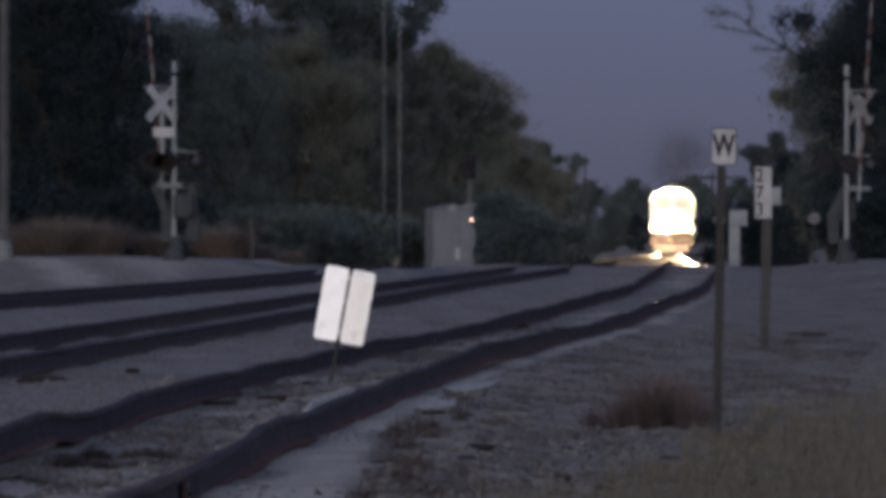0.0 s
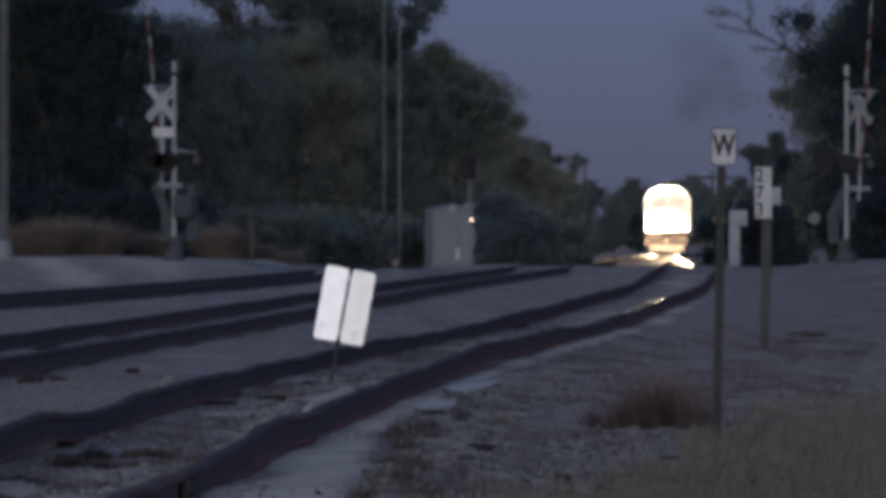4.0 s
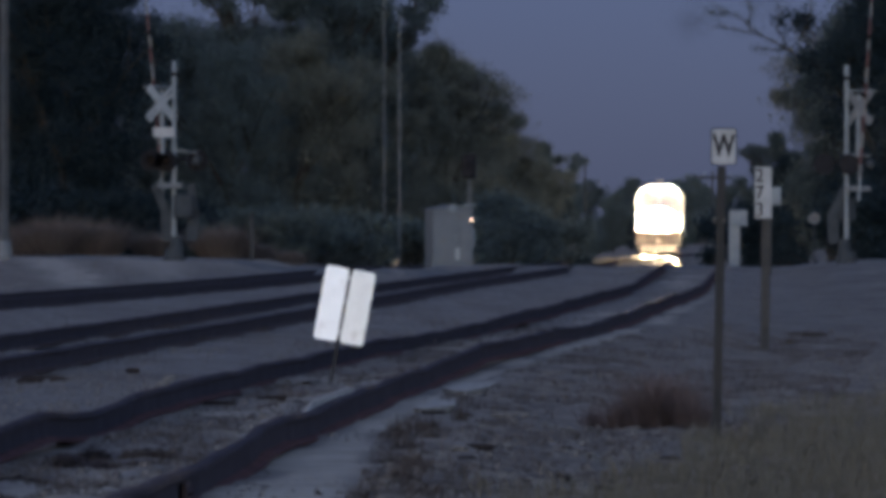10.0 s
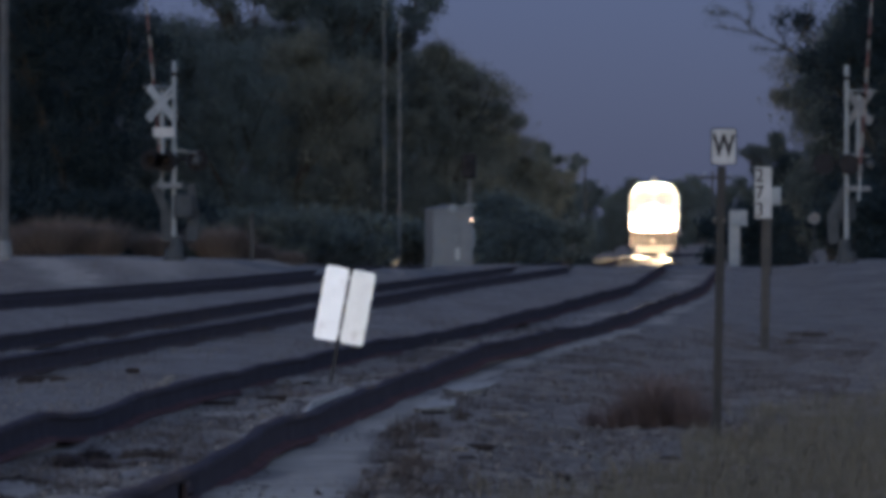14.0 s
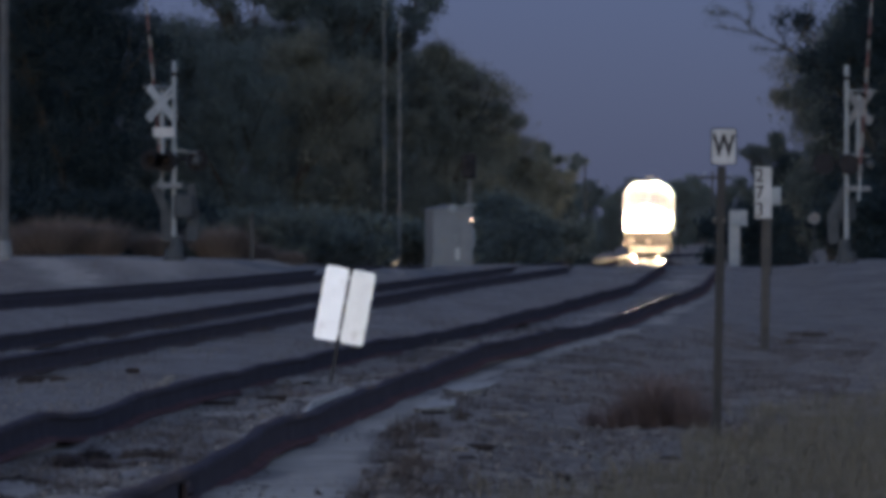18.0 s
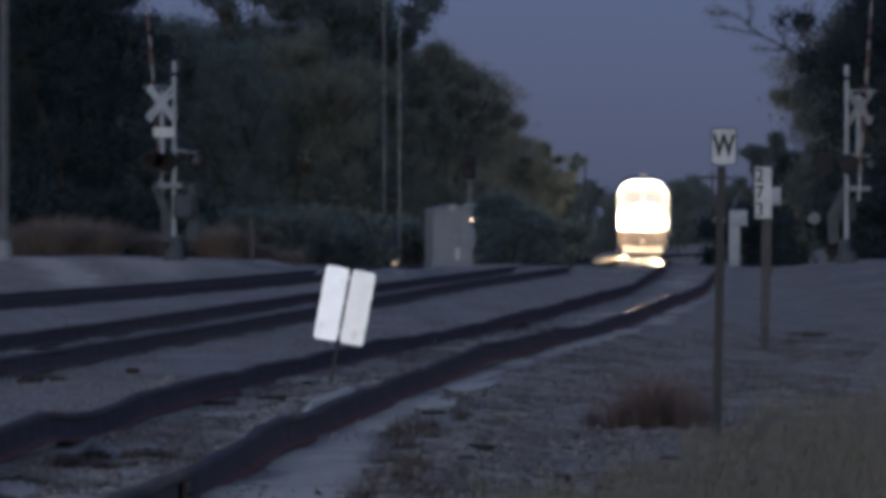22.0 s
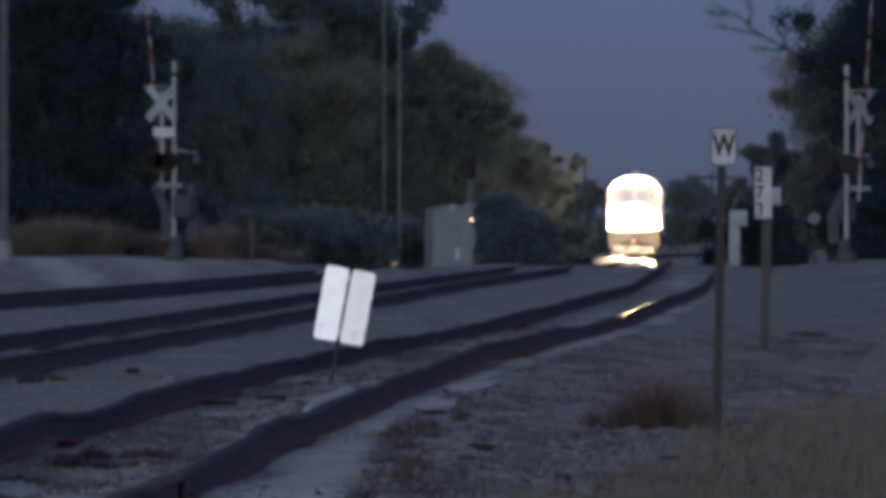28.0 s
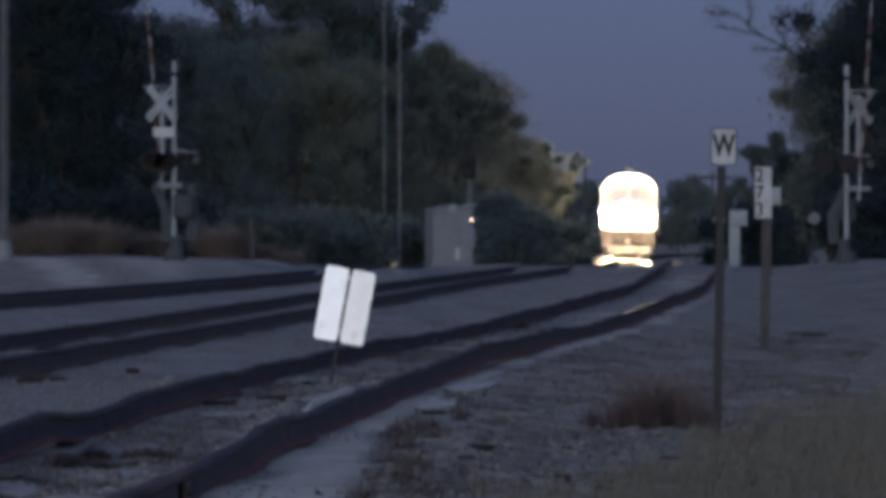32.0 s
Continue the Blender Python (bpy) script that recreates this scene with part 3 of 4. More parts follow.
    # gate drive, counterweights and raised arm
    part("gate_drive", box(0.48, 0.4, 0.64, (s * 0.24 if front else 0.0, -0.15 if front else 0.32, 1.48), (0, 0, 12), 0.06), M_DARKBOX, t, "grey gate drive box")
    part("drive_shelf", box(0.69, 0.26, 0.14, (s * -0.10 if front else 0.30, -0.16, 2.03), bev=0.03), M_GREYBOX, t)
    for xx, tilt in (((-0.20, -2), (0.50, 5)) if front else ((0.36, 3),)):
        w = part("counterweight", plate(0.31, 0.86, 0.07, 0.07, (s * xx, 0.12, 0.95), (0, s * tilt, 0)), M_DARKBOX, t, "grey counterweight plate")
        part("counterweight_arm", box(0.24, 0.05, 0.85, (s * xx - (0.16 if front and xx < 0 else 0.0) + (0.0 if front else 0.14), 0.10, 1.66), (0, (-24 if xx < 0 else -8) if front else 24, 0), 0.02), M_DARKBOX, w)
    pivot = Vector((s * -0.33, 0.30 if front else -0.40, 2.0))
    lean = s * -0.092 if front else s * -0.068
    gate = part("gate_arm", box(0.07, 0.06, 0.6, pivot, (0, math.degrees(lean), 0), 0.01), M_GALV, t, "raised red and white gate arm")
    base = pivot + Vector((0, 0, 0.25))
    for i in range(15):
        q = base + Vector((lean * (i * 0.44 + 0.22), 0, i * 0.44 + 0.22))
        part("stripe", box(0.082 - 0.0025 * i, 0.03, 0.43, q, (0, math.degrees(lean), 0), 0.004), M_RED if i % 2 else M_FADED, gate)
    for zz in (2.3, 3.9, 5.6):
        part("gate_lamp", rod(base + Vector((lean * zz, -0.02, zz)), base + Vector((lean * zz, -0.12, zz)), 0.05), M_LENSRED, gate)
    return t


crossing_signal(-7.26, 274.0, 1, "aluminium crossing signal with crossbuck, dark lamps and raised striped gate", M_SIGNWHITE)
crossing_signal(10.98, 276.0, -1, "aluminium crossing signal seen from behind with raised striped gate", M_GREYBOX)


def instrument_case():
    x, y, z = 0.18, 299.0, 0.24
    t = thing("instrument_case", pose(x, y, z, 0, 0, 14), "grey metal signal instrument case with shallow roof", "cabinet")
    part("plinth", box(1.28, 1.0, 0.34, (0, 0, 0.12), bev=0.01), M_GREYBOX, t)
    part("body", box(1.23, 0.95, 1.56, (0, 0, 1.05), bev=0.015), M_GREYBOX, t)
    for sx, w in ((-0.22, 0.74), (0.39, 0.40)):
        d = part("door", box(w, 0.03, 1.42, (sx, -0.488, 1.04), bev=0.008), M_GREYBOX, t)
        part("handle", rod((sx + w * 0.4, -0.53, 0.95), (sx + w * 0.4, -0.53, 1.15), 0.012), M_GALV, d)
    bm = bmesh.new()
    pr = [(-0.65, 1.83), (0.65, 1.83), (0.65, 1.87), (0.0, 1.98), (-0.65, 1.87)]
    a = [bm.verts.new((px, -0.55, pz)) for px, pz in pr]
    b = [bm.verts.new((px, 0.55, pz)) for px, pz in pr]
    bm.faces.new(a)
    bm.faces.new(b[::-1])
    for i in range(5):
        bm.faces.new((a[i], b[i], b[(i + 1) % 5], a[(i + 1) % 5]))
    bmesh.ops.recalc_face_normals(bm, faces=bm.faces)
    part("roof", bm, M_GREYBOX, t)
    part("vent", rod((-0.05, -0.57, 1.89), (-0.05, -0.53, 1.89), 0.12, 0.12, 16), M_ALU, t)
    part("notice", plate(0.12, 0.34, 0.004, 0.01, (0.13, -0.506, 0.55)), M_SIGNWHITE, t, "white paper notice")
    lamp = part("lamp", box(0.12, 0.12, 0.1, (0.54, -0.56, 1.58), bev=0.02), M_GALV, t, "small lit lamp")
    part("bulb", rod((0.54, -0.63, 1.55), (0.54, -0.6, 1.55), 0.026, 0.026, 12), M_WORKLIGHT, lamp)
    return t


instrument_case()


def block_signal():
    x, y, z = 0.8, 303.0, 0.25
    t = thing("block_signal", pose(x, y, z), "slim railway signal mast with a dark signal head", "railway signal")
    part("mast", rod((0, 0, 0), (0, 0, 2.9), 0.04, 0.034, 10), M_SLIMPOLE, t)
    part("step_bracket", box(0.36, 0.06, 0.06, (0, 0, 1.98)), M_ALU, t)
    h = part("signal_head", box(0.42, 0.25, 0.72, (-0.03, 0, 3.15), bev=0.06), M_BLACK, t, "black signal head")
    part("hood", rod((-0.03, -0.35, 3.25), (-0.03, -0.1, 3.25), 0.1, 0.12, 14), M_BLACK, h)
    part("base_box", box(0.22, 0.22, 0.55, (0.05, 0, 1.0), bev=0.03), M_ALU, t)
    return t


block_signal()


def simple_pole(name, x, y, h, r, material, label, category, arms=0):
    z = float(ground_height(x, y))
    t = thing(name, pose(x, y, z), label, category)
    part("shaft", rod((0, 0, -0.1), (0, 0, h), r, r * 0.75, 10), material, t)
    for i in range(arms):
        a = part("crossarm", box(1.8, 0.1, 0.12, (0, -0.12, h - 0.3 - 0.8 * i)), material, t)
        for k in (-0.8, -0.4, 0.4, 0.8):
            part("insulator", rod((k, -0.12, h - 0.24 - 0.8 * i), (k, -0.12, h - 0.08 - 0.8 * i), 0.04), M_GALV, a)
    return t


def steel_mast():
    x, y = -11.61, 268.0
    z = float(ground_height(x, y))
    t = thing("steel_mast", pose(x, y, z), "tall pale galvanised steel mast with a wide base collar", "mast")
    part("shaft", rod((0, 0, 0.4), (0, 0, 9.5), 0.075, 0.065, 12), M_POLE, t)
    part("conduit", rod((0.115, -0.02, 0.9), (0.105, -0.02, 9.0), 0.025, 0.025, 8), M_POLE, t)
    part("base_collar", rod((0, 0, 0.45), (0, 0, 1.3), 0.15, 0.13, 12), M_POLE, t)
    part("footing", rod((0, 0, -0.1), (0, 0, 0.5), 0.24, 0.22, 12), M_GREYBOX, t)


steel_mast()
simple_pole("utility_pole", -1.83, 316, 11.0, 0.026, M_SLIMPOLE, "slim pale utility pole before dark trees", "pole")
simple_pole("utility_pole", -1.345, 314, 7.9, 0.035, M_SLIMPOLE, "slim pale utility pole before dark trees", "pole")
simple_pole("utility_pole", 19.6, 1400, 12.6, 0.18, M_WOODPOST, "distant dark wooden utility pole beside the line", "pole")
simple_pole("utility_pole", 12.75, 480, 4.7, 0.07, M_WOODPOST, "distant dark wooden utility pole beside the line", "pole", 1)
simple_pole("fence_post", -5.5, 292, 1.35, 0.07, M_WOODPOST, "short weathered wooden post by the brush", "post")


def round_sign():
    x, y = 10.25, 280.0
    z = float(ground_height(x, y))
    t = thing("round_sign", pose(x, y, z), "small round white sign on a thin post", "sign")
    part("post", rod((0, 0, -0.1), (0, 0, 1.25), 0.022, 0.022, 8), M_DARKBOX, t)
    d = part("disc", rod((0, -0.045, 1.3), (0, -0.032, 1.3), 0.155, 0.155, 24), M_FADED, t)
    for k in (-0.05, 0.05):
        part("numeral_bar", box(0.035, 0.004, 0.16, (k, -0.049, 1.3)), M_BLACK, d)


round_sign()


def side_sign():
    x, y = 8.5, 262.0
    z = float(ground_height(x, y))
    t = thing("road_sign", pose(x, y, z), "grey back of a small road sign on a post", "sign")
    part("post", rod((-0.05, 0, -0.1), (-0.05, 0, 2.25), 0.035, 0.035, 8), M_WOODPOST, t)
    part("sign_plate", plate(0.34, 0.46, 0.01, 0.03, (0.06, -0.05, 2.05)), M_GALV, t)


side_sign()


def white_cabinet():
    x, y = 9.0, 310.0
    z = float(ground_height(x, y))
    t = thing("utility_cabinet", pose(x, y, z), "pale white roadside cabinet with a wide upper box", "cabinet")
    part("pedestal", box(0.34, 0.3, 1.4, (-0.1, 0, 0.7), bev=0.02), M_GALV, t)
    u = part("upper_box", box(0.56, 0.4, 0.5, (0.02, 0, 1.62), bev=0.02), M_GALV, t)
    part("door", box(0.46, 0.02, 0.4, (0.02, -0.21, 1.62), bev=0.005), M_GALV, u)


white_cabinet()


# ---- trees and brush ----
def limb_mesh(r, h, spread, bare=False, thick=0.022):
    """Tapered trunk with forked limbs, and the tips where the foliage sits."""
    bm = bmesh.new()
    tips = []

    def grow(p, d, length, rad, depth):
        q = p + d * length
        rod(p, q, rad, rad * 0.62, 6 if depth < 2 else 4, bm)
        if depth >= (5 if bare else 3):
            tips.append(q)
            return
        tips.append(q)
        for _ in range(3 if depth < 2 else 2):
            a = Vector((r.gauss(0, 1), r.gauss(0, 1), r.uniform(-0.15, 1.0))).normalized()
            nd = (d * 0.75 + a * spread).normalized()
            grow(q, nd, length * r.uniform(0.62, 0.85), rad * 0.58, depth + 1)
    grow(Vector((0, 0, -0.2)), Vector((r.uniform(-0.06, 0.06), 0, 1)).normalized(), h * 0.34, h * thick, 0)
    return bm, tips


def leaf_cloud(rs, centres, radii, count, size):
    """Small folded leaves scattered through clumps."""
    pick = rs.randint(0, len(centres), count)
    d = rs.normal(size=(count, 3))
    d /= np.linalg.norm(d, axis=1)[:, None]
    p = centres[pick] + d * (radii[pick] * rs.uniform(0.2, 1.0, count) ** 0.6 * (1 + 0.7 * (rs.rand(count) > 0.72)))[:, None] * np.array([1, 1, 0.8])
    a = rs.normal(size=(count, 3))
    a /= np.linalg.norm(a, axis=1)[:, None]
    b = np.cross(a, rs.normal(size=(count, 3)))
    b /= np.linalg.norm(b, axis=1)[:, None]
    s = size * rs.uniform(0.6, 1.4, count)[:, None]
    c = np.cross(a, b) * s * 0.18
    v = np.stack([p - a * s, p + b * s * 0.45 + c, p + a * s, p - b * s * 0.45 + c], 1)
    return v.reshape(-1, 3), np.arange(count * 4).reshape(-1, 4)


def make_tree(seed, h, wide, leaves, material, label, size=0.068, spread=0.62, clump=1.0):
    r, rs = random.Random(seed), np.random.RandomState(seed)
    t = thing("tree", pose(0, 0, 0), label, "tree", "trees along the line")
    bm, tips = limb_mesh(r, h, spread)
    part("trunk", bm, M_BARK, t)
    cs, rad = [], []
    for q in tips:
        cs.append(q)
        rad.append(h * clump * r.uniform(0.04, 0.08))
    for _ in range(95):
        u = r.uniform(0.10, 1.0)
        half = wide * (0.55 + 0.45 * math.sin(math.pi * min(1, u * 1.05))) * (1.0 if u < 0.7 else 1.0 - 1.9 * (u - 0.7))
        ang, q = r.uniform(0, 6.283), r.uniform(0.25, 1.0) ** 0.5
        cs.append(Vector((math.cos(ang) * half * q, math.sin(ang) * half * q, u * h * 0.95)))
        rad.append(h * clump * r.uniform(0.035, 0.09))
    v, f = leaf_cloud(rs, np.array(cs), np.array(rad), leaves, size)
    numpy_mesh("crown", v, f, material, t)
    return t


def plant_trees():
    # Kinds 2 to 5 carry the glare veil in their leaf colour.
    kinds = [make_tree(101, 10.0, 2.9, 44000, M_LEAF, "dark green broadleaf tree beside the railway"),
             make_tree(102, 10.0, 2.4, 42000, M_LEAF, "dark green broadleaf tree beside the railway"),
             make_tree(103, 10.0, 3.2, 44000, M_LEAF_VEIL, "olive broadleaf tree beside the railway, leaves paled for lens glare"),
             make_tree(104, 10.0, 1.0, 30000, M_LEAF_HALFVEIL, "slender green tree beside the railway, leaves lightened for lens glare", 0.07, 0.26, 0.62),
             make_tree(105, 10.0, 2.7, 44000, M_LEAF_HALFVEIL, "dull olive broadleaf tree beside the railway, leaves lightened for lens glare"),
             make_tree(106, 10.0, 2.9, 6000, M_LEAF_HALFVEIL, "distant olive tree beyond the train, leaves lightened for lens glare", 0.19)]
    # kind, across, distance, height
    wood = [(0, -13.4, 318, 11.0), (1, -11.6, 312, 9.2), (4, -8.4, 330, 8.1), (4, -6.8, 322, 7.0), (2, -4.6, 326, 7.6), (3, -5.3, 346, 11.2), (3, -4.3, 352, 11.2), (3, -3.4, 358, 11.4), (3, -2.1, 364, 9.7),
            (2, -1.4, 366, 7.8), (4, -7.7, 356, 8.6), (1, -14.6, 350, 11.5), (0, -15.5, 345, 12.0), (1, -9.6, 340, 7.7), (0, -11.2, 335, 10.0), (4, -6.0, 338, 7.5), (2, -2.6, 340, 7.2)]
    row_by_line = [(2, -0.7, 374, 8.5), (2, 0.1, 390, 8.2), (2, 0.35, 408, 7.6), (2, 0.8, 432, 7.0), (2, 1.4, 456, 6.6), (2, 2.4, 480, 5.6), (2, 3.0, 470, 5.9), (2, 3.3, 450, 6.1), (2, 4.3, 490, 5.6), (3, 4.95, 500, 6.6), (3, 4.3, 512, 5.6), (1, 4.6, 560, 5.4),
                   (0, 7.6, 760, 5.0), (4, 11.4, 800, 3.6), (4, 13.9, 830, 3.8), (0, 16.4, 860, 3.5)]
    far_side = [(4, 13.7, 318, 9.3), (0, 13.6, 312, 8.9), (2, 13.5, 330, 8.0), (1, 15.2, 322, 9.6), (3, 11.5, 350, 5.0), (2, 17.2, 318, 8.6), (1, 11.7, 342, 4.0), (4, 27.5, 800, 6.3), (0, 26.6, 780, 6.0), (4, 20.6, 890, 3.9)]
    rows = wood + row_by_line + far_side
    # the treeline that closes the view behind the train
    rows += [(5, 16 + 2.9 * i, 1440 + 40 * (i % 3), 8.5 + 0.9 * ((i * 7) % 5) / 2) for i in range(17)]
    used = set()
    r = random.Random(5)
    for k, x, y, h in rows:
        m = pose(x, y, float(ground_height(x, y)) - 0.1, 0, 0, r.uniform(0, 360))
        s = h / 10.0
        if k in used:
            ob = copy_thing(kinds[k], m)
        else:
            ob, _ = kinds[k], used.add(k)
            ob.matrix_basis = m
        ob.scale = (s * r.uniform(0.9, 1.1), s * r.uniform(0.9, 1.1), s)


plant_trees()


def bare_tree(x, y, h, seed, label):
    t = thing("bare_tree", pose(x, y, float(ground_height(x, y)), 0, -4, 20), label, "tree", "trees along the line")
    bm, tips = limb_mesh(random.Random(seed), h, 0.8, True, 0.015)
    part("trunk", bm, M_BARK, t)
    v, f = leaf_cloud(np.random.RandomState(seed), np.array(tips), np.full(len(tips), 0.34), 7000, 0.06)
    numpy_mesh("crown", v, f, M_LEAF_VEIL, t)


def overhanging_tree():
    """A tree whose thin boughs reach out over the road, with sparse leaves along them."""
    x, y = 12.3, 322.0
    t = thing("bare_tree", pose(x, y, 0.0), "half bare tree with thin boughs reaching over the road", "tree", "trees along the line")
    boughs = [((0, 0, 0), (0.1, 0, 3.5), (0.0, 0, 6.3)), ((0.0, 0, 6.3), (-1.3, 0, 7.2), (-2.25, 0.1, 7.7), (-2.9, 0.1, 8.25), (-3.7, 0.2, 8.6)), ((-2.25, 0.1, 7.7), (-3.0, 0, 7.85), (-3.75, 0, 8.0)),
              ((-1.3, 0, 7.2), (-1.7, 0.1, 7.9), (-1.6, 0.1, 8.6)), ((-0.6, 0, 6.7), (-0.8, 0, 7.9), (-0.5, 0, 9.2)), ((-2.6, 0.1, 8.0), (-2.5, 0.1, 8.5), (-2.7, 0, 8.9)), ((-3.2, 0.1, 8.4), (-3.6, 0, 8.3), (-3.9, 0, 8.45)),
              ((-1.3, 0, 7.2), (-1.9, 0, 7.2), (-2.4, 0, 7.3)), ((0, 0, 6.3), (0.6, 0, 7.6), (0.7, 0, 9.0))]
    bm, clumps = bmesh.new(), []
    for n, b in enumerate(boughs):
        rad = 0.12 if n == 0 else 0.042 if n == 1 else 0.02
        for p, q in zip(b, b[1:]):
            rod(p, q, rad, rad * 0.72, 6, bm)
            rad *= 0.72
            if n:
                clumps += [Vector(p).lerp(Vector(q), u) for u in (0.3, 0.6, 1.0)]
    part("trunk", bm, M_BARK, t)
    v, f = leaf_cloud(np.random.RandomState(7), np.array(clumps), np.random.RandomState(8).uniform(0.12, 0.30, len(clumps)), 2200, 0.03)
    numpy_mesh("crown", v, f, M_LEAF_HALFVEIL, t)


overhanging_tree()
bare_tree(15.4, 326, 9.6, 9, "half bare tree with thin dark branches")


def shrubs():
    """Undergrowth at the foot of the trees."""
    rs, r = np.random.RandomState(17), random.Random(17)
    cs = np.stack([rs.normal(0, 0.9, 14), rs.normal(0, 0.6, 14), rs.uniform(0.25, 1.5, 14)], -1)
    v, f = leaf_cloud(rs, cs, rs.uniform(0.3, 0.65, 14), 7000, 0.075)
    kinds = []
    for shade, label in ((M_LEAF_HALFVEIL, "olive leafy shrub at the foot of the trees, lightened for lens glare"), (M_LEAF, "dark leafy shrub at the foot of the trees")):
        first = thing("shrub", pose(0, 0, 0), label, "shrub", "shrubs")
        numpy_mesh("foliage", v, f, shade, first)
        stems = bmesh.new()
        for c in cs:
            rod((c[0] * 0.25, c[1] * 0.25, -0.1), tuple(c * 0.9), 0.02, 0.008, 5, stems)
        part("woody_base", stems, M_BARK, first)
        kinds.append(first)
    used = set()
    spots = [(-14, 306), (-12.2, 308), (-10.3, 305), (-8.1, 310), (-6.0, 308), (-4.2, 311), (-2.6, 314), (-0.9, 318), (-5.1, 316), (-3.4, 320), (-7.1, 315), (-1.7, 323), (0.6, 322), (2.0, 340), (1.6, 360), (3.0, 385), (3.4, 410), (4.2, 445),
             (11.6, 300), (13.0, 301), (14.6, 303), (16.2, 304), (10.6, 345), (12, 400)]
    spots += [(13 + 2.1 * i, 1415 + 12 * (i % 2)) for i in range(24)]
    for i, (x, y) in enumerate(spots):
        k = rs.uniform(0.85, 1.35) if y < 1000 else rs.uniform(1.5, 2.3)
        m = pose(x, y, float(ground_height(x, y)) - 0.1, 0, 0, rs.uniform(0, 360))
        # Only the outer shrubs keep the leaf colour without painted glare.
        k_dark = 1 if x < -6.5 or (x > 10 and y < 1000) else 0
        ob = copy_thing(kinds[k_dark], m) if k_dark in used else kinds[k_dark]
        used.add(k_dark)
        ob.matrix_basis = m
        ob.scale = (k, k, k * rs.uniform(0.8, 1.2))


shrubs()


def blades(rs, x, y, z, height, width, lean, curl=0.4):
    """Thin bent grass blades, two quads each."""
    n = len(x)
    a = rs.uniform(0, 6.283, n)
    dx, dy = np.cos(a), np.sin(a)
    h = height * rs.uniform(0.5, 1.3, n)
    w = width * rs.uniform(0.6, 1.3, n)
    le = lean * rs.uniform(0.1, 1.0, n) * h
    sx, sy = -dy * w, dx * w
    base = np.stack([x, y, z], -1)
    off = np.stack([sx, sy, 0 * sx], -1)
    mid = base + np.stack([dx * le * curl, dy * le * curl, h * 0.6], -1)
    tip = base + np.stack([dx * le, dy * le, h], -1)
    v = np.stack([base - off, base + off, mid + off * 0.7, mid - off * 0.7, tip + off * 0.1, tip - off * 0.1], 1).reshape(-1, 3)
    i = np.arange(n)[:, None] * 6
    f = np.concatenate([i + np.array([0, 1, 2, 3]), i + np.array([3, 2, 4, 5])], 0)
    return v, f


def build_grass():
    rs = np.random.RandomState(31)
    n = 84000
    y = rs.uniform(50, 112, n)
    x = TRACK_SIDING(y)[:, 0] + 1.3 + rs.uniform(0, 1, n) ** 0.75 * 5.4
    keep = value_noise(x * 1.6, y * 0.35, 77) + 0.75 * (x - 1.0 - 0.085 * (y - 62)) > 0.55
    keep &= rs.rand(n) < 1.0 - 0.93 * step(y, 60, 100)
    x, y = x[keep], y[keep]
    v, f = blades(rs, x, y, ground_height(x, y) - 0.02, 0.15, 0.003, 0.9)
    tagged(numpy_mesh("dry_grass", v, f, M_GRASS), "dry olive grass on the verge", "grass", kind="stuff")
    n = 9000
    y = rs.uniform(52, 150, n)
    x = TRACK_SIDING(y)[:, 0] + rs.normal(-0.2, 2.6, n)
    off = x - TRACK_SIDING(y)[:, 0]
    keep = (value_noise(x * 1.4, y * 0.3, 44) > 0.62) & ((off < 0.6) | (off > 1.8))
    x, y = x[keep], y[keep]
    v, f = blades(rs, x, y, ground_height(x, y) - 0.02, 0.12, 0.004, 0.9)
    tagged(numpy_mesh("track_weeds", v, f, M_REDTWIG), "dry brown weeds in the ballast", "weeds", kind="stuff")


def build_litter():
    """Low dead stalks matted over the verge and between the siding's rails."""
    rs = np.random.RandomState(47)
    n = 76000
    y = 50 + 90 * rs.uniform(0, 1, n) ** 1.5
    off = np.where(rs.rand(n) < 0.72, rs.uniform(1.15, 4.4, n), rs.uniform(-0.6, 0.5, n))
    off = off + 0.35 * (off > 1) * (1 - step(y, 52, 70))
    x = TRACK_SIDING(y)[:, 0] + off
    keep = value_noise(x * 2.6, y * 0.55, 78) > np.where(off > 1, 0.46, 0.52)
    x, y = x[keep], y[keep]
    v, f = blades(rs, x, y, ground_height(x, y) - 0.01, 0.042, 0.004, 1.9)
    tagged(numpy_mesh("dead_stalks", v, f, M_REDTWIG), "low matted dead stalks on bare dirt", "weeds", kind="stuff")


build_litter()


def bush(name, x, y, w, h, n, material, label, seed, width=0.006, lean=1.3):
    rs = np.random.RandomState(seed)
    a, q = rs.uniform(0, 6.283, n), rs.uniform(0, 1, n) ** 0.5
    px, py = np.cos(a) * q * w / 2, np.sin(a) * q * w / 2
    v, f = blades(rs, px * 0.6, py * 0.6, np.zeros(n), h * (1.05 - 0.5 * q), width, lean, 0.5)
    ob = numpy_mesh(name, v, f, material)
    ob.matrix_world = pose(x, y, float(ground_height(x, y)) - 0.02)
    return tagged(ob, label, "bush")


build_grass()
for bx, by, bw, bh, bn in ((1.36, 76.2, 0.5, 0.36, 420), (1.60, 75.6, 0.6, 0.50, 620), (1.85, 75.2, 0.42, 0.42, 380), (1.15, 76.6, 0.45, 0.24, 220), (1.70, 79.5, 0.7, 0.40, 300)):
    bush("dry_bush", bx, by, bw, bh, bn, M_BUSH, "low dry reddish brown bush beside the track", int(bx * 100), 0.0035, 1.5)
bush("tan_brush", -10.4, 300, 2.8, 1.05, 4600, M_TAN, "brown dry brush before dark trees", 4, 0.014, 1.7)
